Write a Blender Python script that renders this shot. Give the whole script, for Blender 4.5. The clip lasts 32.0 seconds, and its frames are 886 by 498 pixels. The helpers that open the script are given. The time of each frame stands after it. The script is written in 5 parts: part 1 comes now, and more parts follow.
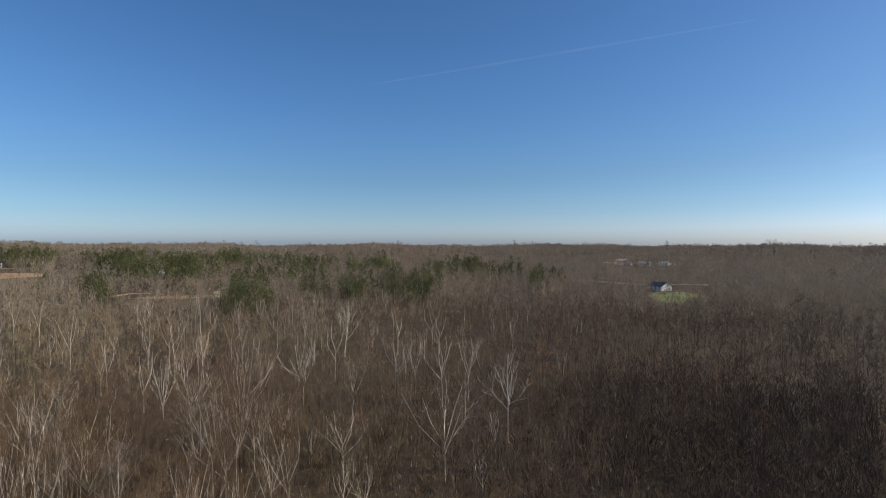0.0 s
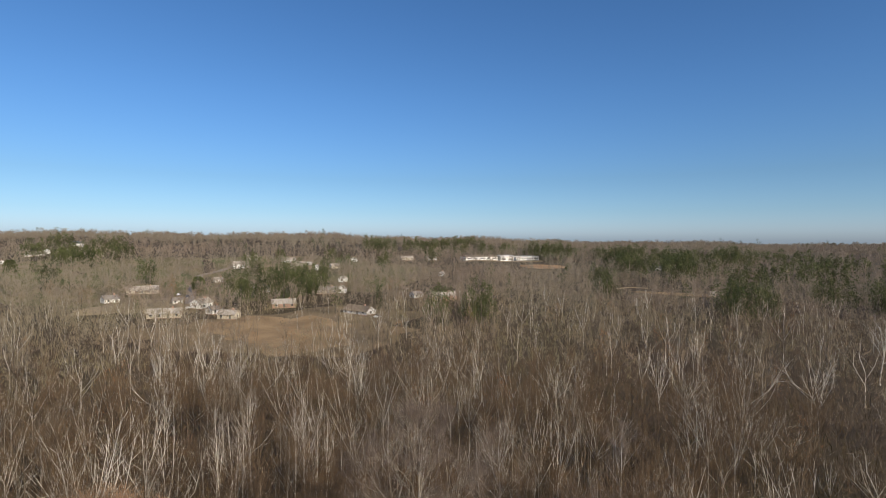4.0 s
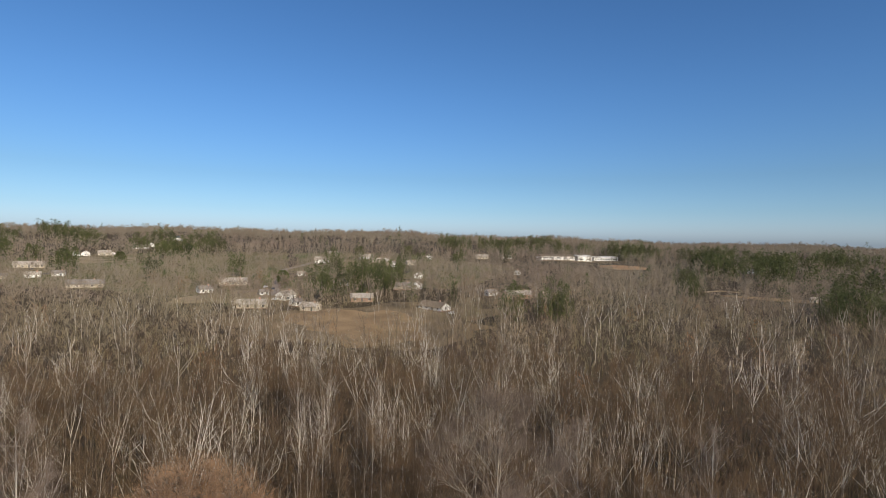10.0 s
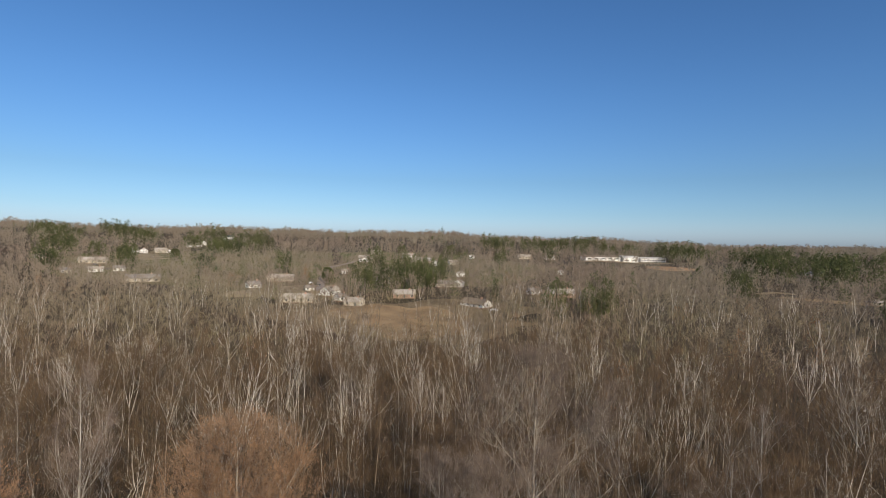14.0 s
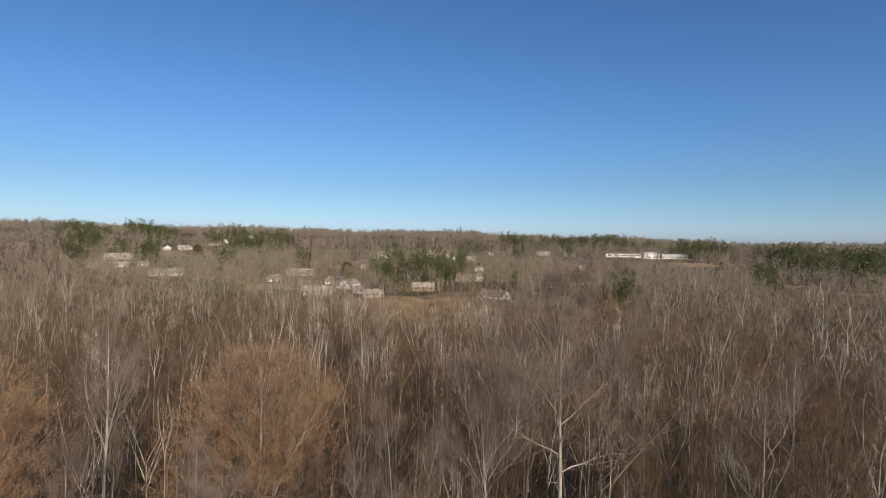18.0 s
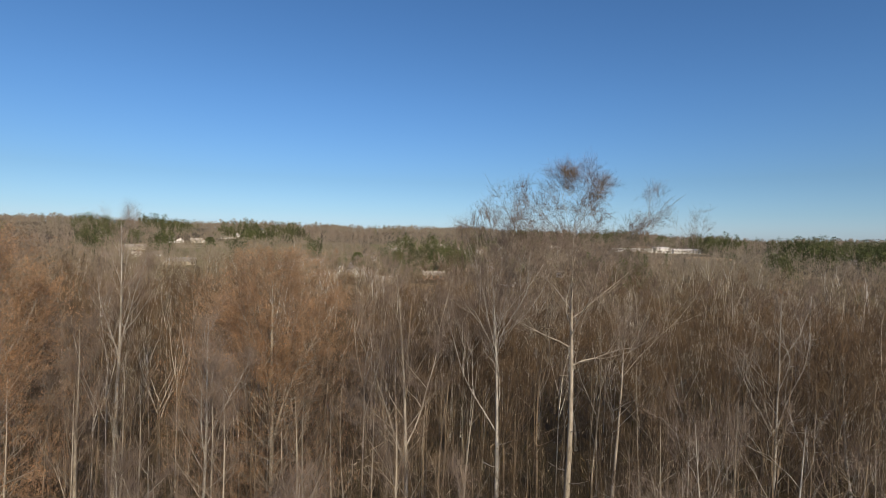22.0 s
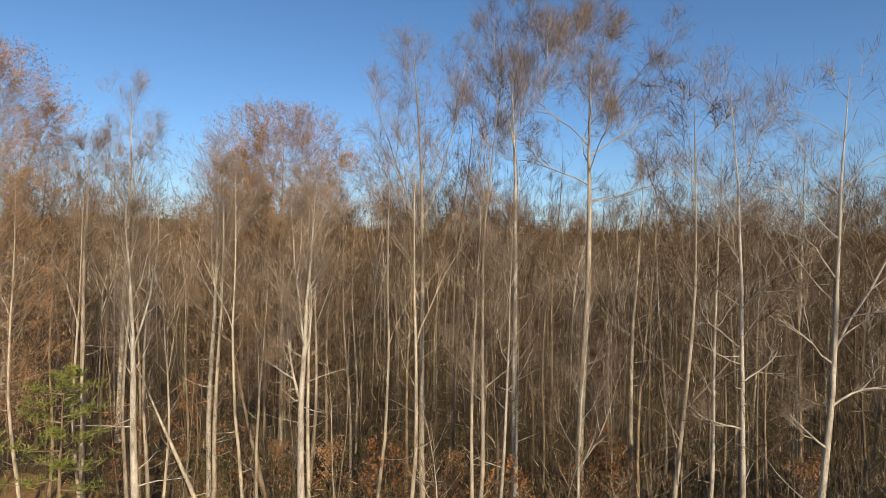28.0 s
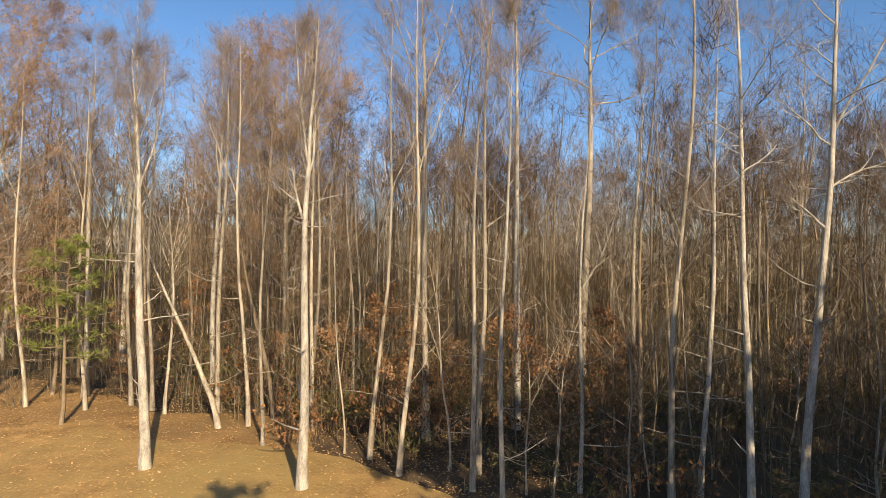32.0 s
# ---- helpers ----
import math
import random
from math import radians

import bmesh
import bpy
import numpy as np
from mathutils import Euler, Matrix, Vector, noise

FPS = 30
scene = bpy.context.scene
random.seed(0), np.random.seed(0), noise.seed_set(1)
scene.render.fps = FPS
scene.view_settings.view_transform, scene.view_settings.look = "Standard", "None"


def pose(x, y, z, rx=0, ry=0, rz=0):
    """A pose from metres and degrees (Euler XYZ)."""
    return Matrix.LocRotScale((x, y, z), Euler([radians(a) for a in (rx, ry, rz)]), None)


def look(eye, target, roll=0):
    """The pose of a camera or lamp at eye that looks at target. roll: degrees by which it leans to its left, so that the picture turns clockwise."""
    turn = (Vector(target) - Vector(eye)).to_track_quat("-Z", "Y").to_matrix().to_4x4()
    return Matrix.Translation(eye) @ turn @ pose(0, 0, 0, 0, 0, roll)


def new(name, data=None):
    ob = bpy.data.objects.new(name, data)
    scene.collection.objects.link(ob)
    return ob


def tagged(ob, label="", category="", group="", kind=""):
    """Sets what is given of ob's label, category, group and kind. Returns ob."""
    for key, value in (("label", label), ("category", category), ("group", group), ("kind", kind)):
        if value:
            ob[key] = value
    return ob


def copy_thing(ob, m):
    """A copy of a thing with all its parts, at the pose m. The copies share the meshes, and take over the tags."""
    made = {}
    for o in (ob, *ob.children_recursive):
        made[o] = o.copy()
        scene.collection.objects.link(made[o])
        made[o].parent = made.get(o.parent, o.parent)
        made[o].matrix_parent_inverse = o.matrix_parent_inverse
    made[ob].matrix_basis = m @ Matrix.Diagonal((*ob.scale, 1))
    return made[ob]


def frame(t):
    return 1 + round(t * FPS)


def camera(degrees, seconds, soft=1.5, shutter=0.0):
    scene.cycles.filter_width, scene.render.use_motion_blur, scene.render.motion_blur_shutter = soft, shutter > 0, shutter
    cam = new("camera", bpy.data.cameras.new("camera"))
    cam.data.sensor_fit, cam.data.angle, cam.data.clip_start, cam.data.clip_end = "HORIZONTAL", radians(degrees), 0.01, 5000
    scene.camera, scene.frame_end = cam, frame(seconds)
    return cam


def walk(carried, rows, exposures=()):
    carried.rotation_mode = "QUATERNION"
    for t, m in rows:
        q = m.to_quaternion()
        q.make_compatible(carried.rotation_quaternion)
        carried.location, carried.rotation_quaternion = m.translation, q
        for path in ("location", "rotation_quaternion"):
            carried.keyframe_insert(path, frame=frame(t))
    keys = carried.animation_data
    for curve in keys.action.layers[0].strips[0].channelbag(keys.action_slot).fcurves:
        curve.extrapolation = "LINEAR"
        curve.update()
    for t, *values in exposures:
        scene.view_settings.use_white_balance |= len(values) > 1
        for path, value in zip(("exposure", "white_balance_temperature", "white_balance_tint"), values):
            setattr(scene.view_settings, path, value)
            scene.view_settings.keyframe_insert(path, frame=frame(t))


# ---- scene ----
cam = camera(78.6, 32.0, 0.65)
PATH = [
    (0, pose(0.29, -2.26, 46.81, 89.35, -0.12, -61.54)),
    (0.5, pose(0.27, -2.07, 46.76, 89.30, -0.21, -60.32)),
    (1, pose(0.26, -1.87, 46.71, 89.25, -0.27, -56.73)),
    (1.5, pose(0.27, -1.70, 46.65, 89.20, -0.31, -50.42)),
    (2, pose(0.30, -1.54, 46.59, 89.13, -0.34, -43.78)),
    (2.5, pose(0.35, -1.40, 46.56, 89.08, -0.28, -34.90)),
    (3, pose(0.40, -1.28, 46.53, 89.05, -0.22, -24.96)),
    (3.5, pose(0.45, -1.18, 46.50, 89.03, -0.22, -15.70)),
    (4, pose(0.50, -1.10, 46.42, 89.02, -0.24, -12.37)),
    (4.5, pose(0.52, -1.04, 46.31, 89.01, -0.29, -10.40)),
    (6.5, pose(0.20, -0.71, 46.09, 88.79, -0.73, -7.54)),
    (7, pose(0.12, -0.60, 46.04, 88.75, -0.77, -7.17)),
    (7.5, pose(0.05, -0.50, 46.02, 88.76, -0.83, -6.77)),
    (8, pose(0.01, -0.41, 45.97, 88.80, -0.89, -6.33)),
    (8.5, pose(0.00, -0.33, 45.87, 88.85, -0.92, -5.91)),
    (9, pose(0.02, -0.28, 45.69, 88.86, -0.91, -5.46)),
    (9.5, pose(0.06, -0.25, 45.45, 88.86, -0.92, -4.89)),
    (10, pose(0.11, -0.24, 45.17, 88.87, -0.94, -4.48)),
    (10.5, pose(0.17, -0.25, 44.85, 88.89, -0.98, -3.92)),
    (11, pose(0.23, -0.27, 44.49, 88.90, -1.04, -3.39)),
    (11.5, pose(0.25, -0.34, 44.10, 88.94, -1.10, -2.88)),
    (12, pose(0.26, -0.44, 43.66, 88.97, -1.12, -2.38)),
    (12.5, pose(0.30, -0.58, 43.19, 88.99, -1.15, -1.81)),
    (13, pose(0.37, -0.72, 42.73, 89.00, -1.15, -1.32)),
    (13.5, pose(0.43, -0.81, 42.30, 89.03, -1.18, -0.66)),
    (14, pose(0.45, -0.86, 41.85, 89.04, -1.19, 0.02)),
    (14.5, pose(0.44, -0.88, 41.32, 89.04, -1.13, 0.44)),
    (16.5, pose(0.24, -0.48, 38.60, 89.06, -0.92, 1.59)),
    (17, pose(0.19, -0.47, 37.88, 89.11, -0.91, 1.71)),
    (17.5, pose(0.15, -0.51, 37.01, 89.15, -0.94, 1.88)),
    (18, pose(0.12, -0.54, 36.11, 89.18, -0.98, 1.94)),
    (18.5, pose(0.11, -0.56, 35.03, 89.14, -1.03, 2.16)),
    (19, pose(0.09, -0.56, 34.03, 89.13, -1.07, 2.30)),
    (19.5, pose(0.07, -0.54, 33.06, 89.13, -1.11, 2.53)),
    (20, pose(0.06, -0.53, 32.13, 89.14, -1.14, 2.79)),
    (20.5, pose(0.06, -0.53, 31.14, 89.13, -1.13, 3.06)),
    (21, pose(0.10, -0.54, 30.24, 89.16, -1.10, 3.24)),
    (21.5, pose(0.16, -0.53, 29.32, 89.17, -1.13, 3.16)),
    (22, pose(0.22, -0.49, 28.37, 89.17, -1.13, 3.03)),
    (22.5, pose(0.24, -0.42, 27.52, 89.23, -1.10, 2.97)),
    (23, pose(0.22, -0.33, 26.59, 89.27, -1.14, 3.01)),
    (23.5, pose(0.21, -0.24, 25.59, 89.32, -1.25, 3.07)),
    (24, pose(0.20, -0.16, 24.58, 89.34, -1.36, 3.12)),
    (24.5, pose(0.20, -0.12, 23.64, 89.32, -1.46, 2.99)),
    (25, pose(0.17, -0.10, 22.45, 89.25, -1.45, 3.15)),
    (25.5, pose(0.13, -0.07, 21.33, 89.25, -1.44, 3.53)),
    (27.5, pose(-0.17, 0.39, 17.38, 89.81, -1.18, 3.60)),
    (28, pose(-0.15, 0.20, 16.48, 89.89, -0.98, 3.71)),
    (28.5, pose(-0.12, -0.01, 15.55, 89.95, -0.74, 3.74)),
    (29, pose(-0.10, -0.10, 14.50, 89.95, -0.55, 2.61)),
    (29.5, pose(-0.12, -0.03, 13.54, 89.95, -0.53, 1.83)),
    (30, pose(-0.14, 0.12, 12.60, 89.99, -0.57, 1.85)),
    (30.5, pose(-0.11, 0.18, 11.64, 90.09, -0.63, 1.94)),
    (31, pose(-0.07, 0.15, 10.72, 90.26, -0.67, 2.21)),
    (31.5, pose(-0.04, 0.09, 9.86, 90.49, -0.71, 3.27)),
    (32, pose(-0.00, 0.03, 9.18, 90.76, -0.87, 4.00)),
]
walk(cam, PATH, [(0, 0.10, 6500, 10), (9, 0.0, 6500, 10), (19, 0.0, 6600, 10), (23, 0.0, 6800, 10), (25.5, 0.08, 7100, 10), (28, 0.45, 7650, 10), (30, 0.67, 7900, 10), (32, 0.78, 8000, 10)])

# ---- light ----
SUN_AZ, SUN_EL = 152.8, 27.0          # degrees clockwise from +y, degrees above the horizon
world = bpy.data.worlds.new("world")
scene.world = world
world.use_nodes = True
wn = world.node_tree
sky = wn.nodes.new("ShaderNodeTexSky")
sky.sky_type, sky.sun_disc = "NISHITA", False
sky.sun_elevation, sky.sun_rotation = radians(SUN_EL), radians(SUN_AZ)
sky.altitude, sky.air_density, sky.dust_density, sky.ozone_density = 250, 0.8, 1.0, 2.5
wn.nodes["Background"].inputs["Strength"].default_value = 0.1695
vivid = wn.nodes.new("ShaderNodeHueSaturation")
vivid.inputs["Saturation"].default_value = 1.10
tint = wn.nodes.new("ShaderNodeMix")
tint.data_type, tint.blend_type = "RGBA", "MULTIPLY"
tint.inputs["Factor"].default_value = 1.0
tint.inputs["B"].default_value = (0.815, 0.965, 1.115, 1)
wn.links.new(sky.outputs[0], tint.inputs["A"])
wn.links.new(tint.outputs["Result"], vivid.inputs["Color"])
# the low sky: less cyan, with the lavender of winter haze where red nears blue
split, ratio, low_sky, gain = wn.nodes.new("ShaderNodeSeparateColor"), wn.nodes.new("ShaderNodeMath"), wn.nodes.new("ShaderNodeValToRGB"), wn.nodes.new("ShaderNodeMix")
wn.links.new(sky.outputs[0], split.inputs[0])
ratio.operation = "DIVIDE"
wn.links.new(split.outputs[0], ratio.inputs[0])
wn.links.new(split.outputs[2], ratio.inputs[1])
wn.links.new(ratio.outputs[0], low_sky.inputs[0])
stops = low_sky.color_ramp.elements
stops[0].position, stops[0].color = 0.34, (0.667, 0.667, 0.667, 1)
stops[1].position, stops[1].color = 1.0, (0.785, 0.725, 0.80, 1)
for at, c in ((0.47, (0.63, 0.60, 0.57)), (0.70, (0.66, 0.635, 0.645))):
    stops.new(at).color = (*c, 1)
gain.data_type, gain.blend_type = "RGBA", "MULTIPLY"
gain.inputs["Factor"].default_value = 1.0
wn.links.new(vivid.outputs[0], gain.inputs["A"])
wn.links.new(low_sky.outputs[0], gain.inputs["B"])
wn.links.new(gain.outputs["Result"], wn.nodes["Background"].inputs["Color"])
sun_dir = Vector((math.sin(radians(SUN_AZ)) * math.cos(radians(SUN_EL)), math.cos(radians(SUN_AZ)) * math.cos(radians(SUN_EL)), math.sin(radians(SUN_EL))))
sun = new("sun", bpy.data.lights.new("sun", "SUN"))
sun.data.energy, sun.data.angle, sun.data.color = 4.6, radians(0.53), (1.0, 0.86, 0.65)
sun.matrix_world = look(sun_dir * 200, (0, 0, 0))


# ---- materials ----
def mat(name, a, b, scale=3.0, rough=0.85, stretch=(1, 1, 1), bump=0.0, world_space=False, hue_rand=0.0, fine=None, translucent=0.0, metal=0.0, big=None, lo=0.58, hi=1.02, island=None):
    """Two colours mixed by noise at two scales; optional variation per object, relief and light through leaves."""
    m = bpy.data.materials.new(name)
    m.use_nodes = True
    nt = m.node_tree
    nodes, links = nt.nodes, nt.links
    bsdf = nodes["Principled BSDF"]
    bsdf.inputs["Roughness"].default_value = rough
    bsdf.inputs["Metallic"].default_value = metal
    if "Specular IOR Level" in bsdf.inputs:
        bsdf.inputs["Specular IOR Level"].default_value = 0.25
    if world_space:
        src = nodes.new("ShaderNodeNewGeometry").outputs["Position"]
    else:
        src = nodes.new("ShaderNodeTexCoord").outputs["Object"]
    mp = nodes.new("ShaderNodeMapping")
    mp.inputs["Scale"].default_value = stretch
    links.new(src, mp.inputs["Vector"])
    n1 = nodes.new("ShaderNodeTexNoise")
    n1.inputs["Scale"].default_value, n1.inputs["Detail"].default_value = scale, 6.0
    links.new(mp.outputs[0], n1.inputs["Vector"])
    n2 = nodes.new("ShaderNodeTexNoise")
    n2.inputs["Scale"].default_value, n2.inputs["Detail"].default_value = fine or scale * 6.3, 3.0
    links.new(mp.outputs[0], n2.inputs["Vector"])
    av = nodes.new("ShaderNodeMath")
    av.operation = "MULTIPLY_ADD"
    links.new(n2.outputs[0], av.inputs[0])
    av.inputs[1].default_value = 0.6
    links.new(n1.outputs[0], av.inputs[2])
    ramp = nodes.new("ShaderNodeValToRGB")
    ramp.color_ramp.elements[0].position, ramp.color_ramp.elements[1].position = lo, hi
    ramp.color_ramp.elements[0].color, ramp.color_ramp.elements[1].color = (*a, 1), (*b, 1)
    links.new(av.outputs[0], ramp.inputs[0])
    col = ramp.outputs[0]
    if big:
        n3 = nodes.new("ShaderNodeTexNoise")
        n3.inputs["Scale"].default_value, n3.inputs["Detail"].default_value = big[0], 3.0
        links.new(src, n3.inputs["Vector"])
        r3 = nodes.new("ShaderNodeValToRGB")
        r3.color_ramp.elements[0].position, r3.color_ramp.elements[1].position = 0.38, 0.62
        links.new(n3.outputs[0], r3.inputs[0])
        mx = nodes.new("ShaderNodeMix")
        mx.data_type = "RGBA"
        links.new(r3.outputs[0], mx.inputs["Factor"])
        links.new(col, mx.inputs["A"])
        mx.inputs["B"].default_value = (*big[1], 1)
        col = mx.outputs["Result"]
    if island:
        rp = nodes.new("ShaderNodeNewGeometry")
        gt = nodes.new("ShaderNodeMath")
        gt.operation = "LESS_THAN"
        links.new(rp.outputs["Random Per Island"], gt.inputs[0])
        gt.inputs[1].default_value = island[0]
        mi = nodes.new("ShaderNodeMix")
        mi.data_type = "RGBA"
        links.new(gt.outputs[0], mi.inputs["Factor"])
        links.new(col, mi.inputs["A"])
        mi.inputs["B"].default_value = (*island[1], 1)
        col = mi.outputs["Result"]
    if hue_rand:
        info = nodes.new("ShaderNodeObjectInfo")
        rm = nodes.new("ShaderNodeMapRange")
        rm.inputs["To Min"].default_value, rm.inputs["To Max"].default_value = 1 - hue_rand, 1 + hue_rand
        links.new(info.outputs["Random"], rm.inputs["Value"])
        hs = nodes.new("ShaderNodeHueSaturation")
        links.new(col, hs.inputs["Color"])
        links.new(rm.outputs[0], hs.inputs["Value"])
        col = hs.outputs[0]
    links.new(col, bsdf.inputs["Base Color"])
    if bump:
        bp = nodes.new("ShaderNodeBump")
        bp.inputs["Strength"].default_value, bp.inputs["Distance"].default_value = bump, 0.03
        links.new(n2.outputs[0], bp.inputs["Height"])
        links.new(bp.outputs[0], bsdf.inputs["Normal"])
    if translucent:
        tr = nodes.new("ShaderNodeBsdfTranslucent")
        links.new(col, tr.inputs["Color"])
        ms = nodes.new("ShaderNodeMixShader")
        ms.inputs[0].default_value = translucent
        links.new(bsdf.outputs[0], ms.inputs[1])
        links.new(tr.outputs[0], ms.inputs[2])
        links.new(ms.outputs[0], nodes["Material Output"].inputs["Surface"])
    return m


M_LITTER = mat("leaf_litter", (0.045, 0.031, 0.02), (0.125, 0.086, 0.052), 0.6, 0.95, world_space=True, fine=9.0, bump=0.5, big=(0.02, (0.078, 0.06, 0.034)))
M_CLEAR = mat("grass_and_fallen_leaves", (0.22, 0.13, 0.052), (0.46, 0.285, 0.118), 0.8, 0.95, world_space=True, fine=7.0, bump=0.8, big=(0.16, (0.33, 0.235, 0.095)))
M_FIELD = mat("dry_field_grass", (0.24, 0.16, 0.085), (0.40, 0.275, 0.145), 0.06, 0.95, world_space=True, fine=1.5)
M_DIRT = mat("bare_clay", (0.34, 0.19, 0.09), (0.46, 0.30, 0.17), 0.05, 0.95, world_space=True, fine=1.0)
M_TAN = mat("pale_winter_grass", (0.26, 0.20, 0.12), (0.38, 0.30, 0.19), 0.05, 0.95, world_space=True, fine=1.0)
M_LAWN = mat("green_lawn", (0.13, 0.17, 0.05), (0.22, 0.26, 0.08), 0.05, 0.95, world_space=True, fine=1.0)
M_ROAD = mat("worn_asphalt", (0.24, 0.20, 0.165), (0.34, 0.285, 0.24), 0.4, 0.9, world_space=True, fine=4.0)
M_BARK = mat("pale_bark", (0.145, 0.121, 0.095), (0.42, 0.37, 0.30), 1.6, 0.85, (3, 3, 0.5), 0.7, hue_rand=0.25)
M_BARK_WW = mat("bright_white_bark", (0.42, 0.38, 0.32), (0.78, 0.73, 0.65), 1.2, 0.8, (3, 3, 0.8), 0.6)
M_BARK_W = mat("white_bark", (0.18, 0.16, 0.135), (0.50, 0.465, 0.41), 1.8, 0.8, (3, 3, 0.8), 0.6, hue_rand=0.12)
M_BARK_G = mat("grey_brown_bark", (0.10, 0.075, 0.05), (0.27, 0.21, 0.15), 1.6, 0.9, (3, 3, 0.5), 0.7, hue_rand=0.25)
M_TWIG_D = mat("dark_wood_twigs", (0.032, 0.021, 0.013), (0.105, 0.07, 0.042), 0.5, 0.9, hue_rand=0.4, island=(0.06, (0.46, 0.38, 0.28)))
M_TWIG = mat("bare_twigs", (0.075, 0.054, 0.038), (0.205, 0.15, 0.105), 0.5, 0.9, hue_rand=0.3, island=(0.05, (0.46, 0.38, 0.28)))
M_TWIG_L = mat("light_brown_twigs", (0.20, 0.135, 0.085), (0.36, 0.26, 0.18), 0.5, 0.9, hue_rand=0.1)
M_LEAF_R = mat("rust_leaves", (0.12, 0.066, 0.036), (0.56, 0.335, 0.185), 0.55, 0.8, hue_rand=0.1, translucent=0.3, lo=0.6, hi=1.0)
M_FALLEN = mat("fallen_leaf", (0.32, 0.18, 0.065), (0.62, 0.40, 0.18), 3.0, 0.8, world_space=True)
M_LEAF_B = mat("brown_leaves", (0.15, 0.072, 0.034), (0.33, 0.165, 0.075), 1.2, 0.8, hue_rand=0.25, translucent=0.25)
M_LEAF_G = mat("olive_shrub_leaves", (0.075, 0.075, 0.026), (0.19, 0.17, 0.06), 1.2, 0.8, hue_rand=0.25, translucent=0.25)
M_NEEDLE = mat("pine_needles", (0.08, 0.105, 0.028), (0.25, 0.27, 0.08), 0.9, 0.75, hue_rand=0.2, translucent=0.25)
M_F_PALE = mat("pale_forest_bark", (0.42, 0.375, 0.31), (0.80, 0.745, 0.65), 0.3, 0.9, world_space=True, fine=1.5)
M_F_TRUNK = mat("forest_bark", (0.06, 0.046, 0.033), (0.24, 0.195, 0.145), 0.11, 0.9, world_space=True, fine=0.3, lo=0.68, hi=1.0)
M_RUSSET = mat("russet_twigs", (0.075, 0.045, 0.03), (0.235, 0.145, 0.095), 0.14, 0.95, world_space=True, fine=0.4, island=(0.04, (0.46, 0.37, 0.27)))
M_F_TWIG = mat("forest_twigs", (0.036, 0.024, 0.015), (0.17, 0.116, 0.073), 0.14, 0.95, world_space=True, fine=0.35, big=(0.011, (0.12, 0.095, 0.052)), island=(0.085, (0.50, 0.42, 0.31)))
# twigs of the eastern wood: its backlit shade is put into two darker browns
M_TWIG_SHADE = mat("shade_toned_red_brown_twigs", (0.042, 0.029, 0.021), (0.118, 0.081, 0.057), 0.12, 0.95, world_space=True, fine=0.4)
M_TWIG_HALF_SHADE = mat("half_shade_toned_brown_twigs", (0.06, 0.043, 0.029), (0.225, 0.164, 0.112), 0.12, 0.95, world_space=True, fine=0.4, big=(0.03, (0.11, 0.08, 0.06)), island=(0.05, (0.36, 0.30, 0.23)))
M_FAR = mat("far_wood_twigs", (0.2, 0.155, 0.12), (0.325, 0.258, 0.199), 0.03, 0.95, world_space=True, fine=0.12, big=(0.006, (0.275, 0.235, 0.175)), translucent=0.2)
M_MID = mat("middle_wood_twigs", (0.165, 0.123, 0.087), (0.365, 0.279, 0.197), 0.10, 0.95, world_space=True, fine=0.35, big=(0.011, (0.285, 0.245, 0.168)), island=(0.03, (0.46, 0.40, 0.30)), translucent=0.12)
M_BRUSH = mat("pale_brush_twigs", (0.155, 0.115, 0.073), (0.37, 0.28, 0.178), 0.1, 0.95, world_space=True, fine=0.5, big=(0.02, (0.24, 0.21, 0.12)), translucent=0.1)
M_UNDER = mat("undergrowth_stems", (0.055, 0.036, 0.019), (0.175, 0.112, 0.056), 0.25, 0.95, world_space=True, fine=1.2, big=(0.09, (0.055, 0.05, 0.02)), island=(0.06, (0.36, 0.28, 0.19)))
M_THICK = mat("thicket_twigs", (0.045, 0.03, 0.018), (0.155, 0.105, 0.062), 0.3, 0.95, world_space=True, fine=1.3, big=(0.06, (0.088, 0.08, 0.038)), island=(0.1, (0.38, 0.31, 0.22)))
M_F_PINE = mat("forest_pine", (0.042, 0.052, 0.02), (0.135, 0.15, 0.056), 0.05, 0.85, world_space=True, fine=0.6, translucent=0.22)
M_FRONT = mat("hazy_russet_tan_twigs", (0.044, 0.028, 0.015), (0.185, 0.12, 0.068), 0.25, 0.95, world_space=True, fine=0.8, big=(0.045, (0.125, 0.084, 0.049)))
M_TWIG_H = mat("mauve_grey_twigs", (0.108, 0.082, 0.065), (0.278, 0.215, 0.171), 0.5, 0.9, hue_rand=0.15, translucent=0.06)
M_F_LEAF = mat("forest_brown_leaves", (0.20, 0.10, 0.045), (0.36, 0.19, 0.09), 0.06, 0.9, world_space=True, fine=0.6)
M_WHITE = mat("white_siding", (0.76, 0.75, 0.71), (0.86, 0.85, 0.81), 0.8, 0.6)
M_BRICK = mat("pinkish_brick", (0.36, 0.21, 0.15), (0.50, 0.33, 0.25), 1.2, 0.85)
M_BEIGE = mat("beige_siding", (0.46, 0.40, 0.31), (0.58, 0.52, 0.42), 0.8, 0.7)
M_ROOF_G = mat("grey_shingles", (0.20, 0.18, 0.16), (0.34, 0.31, 0.28), 1.0, 0.9)
M_ROOF_L = mat("pale_shingles", (0.34, 0.30, 0.25), (0.52, 0.47, 0.40), 1.0, 0.9)
M_ROOF_T = mat("tan_brown_shingles", (0.20, 0.155, 0.11), (0.30, 0.24, 0.18), 1.0, 0.9)
M_ROOF_D = mat("dark_blue_grey_shingles", (0.075, 0.09, 0.092), (0.145, 0.165, 0.165), 1.0, 0.8)
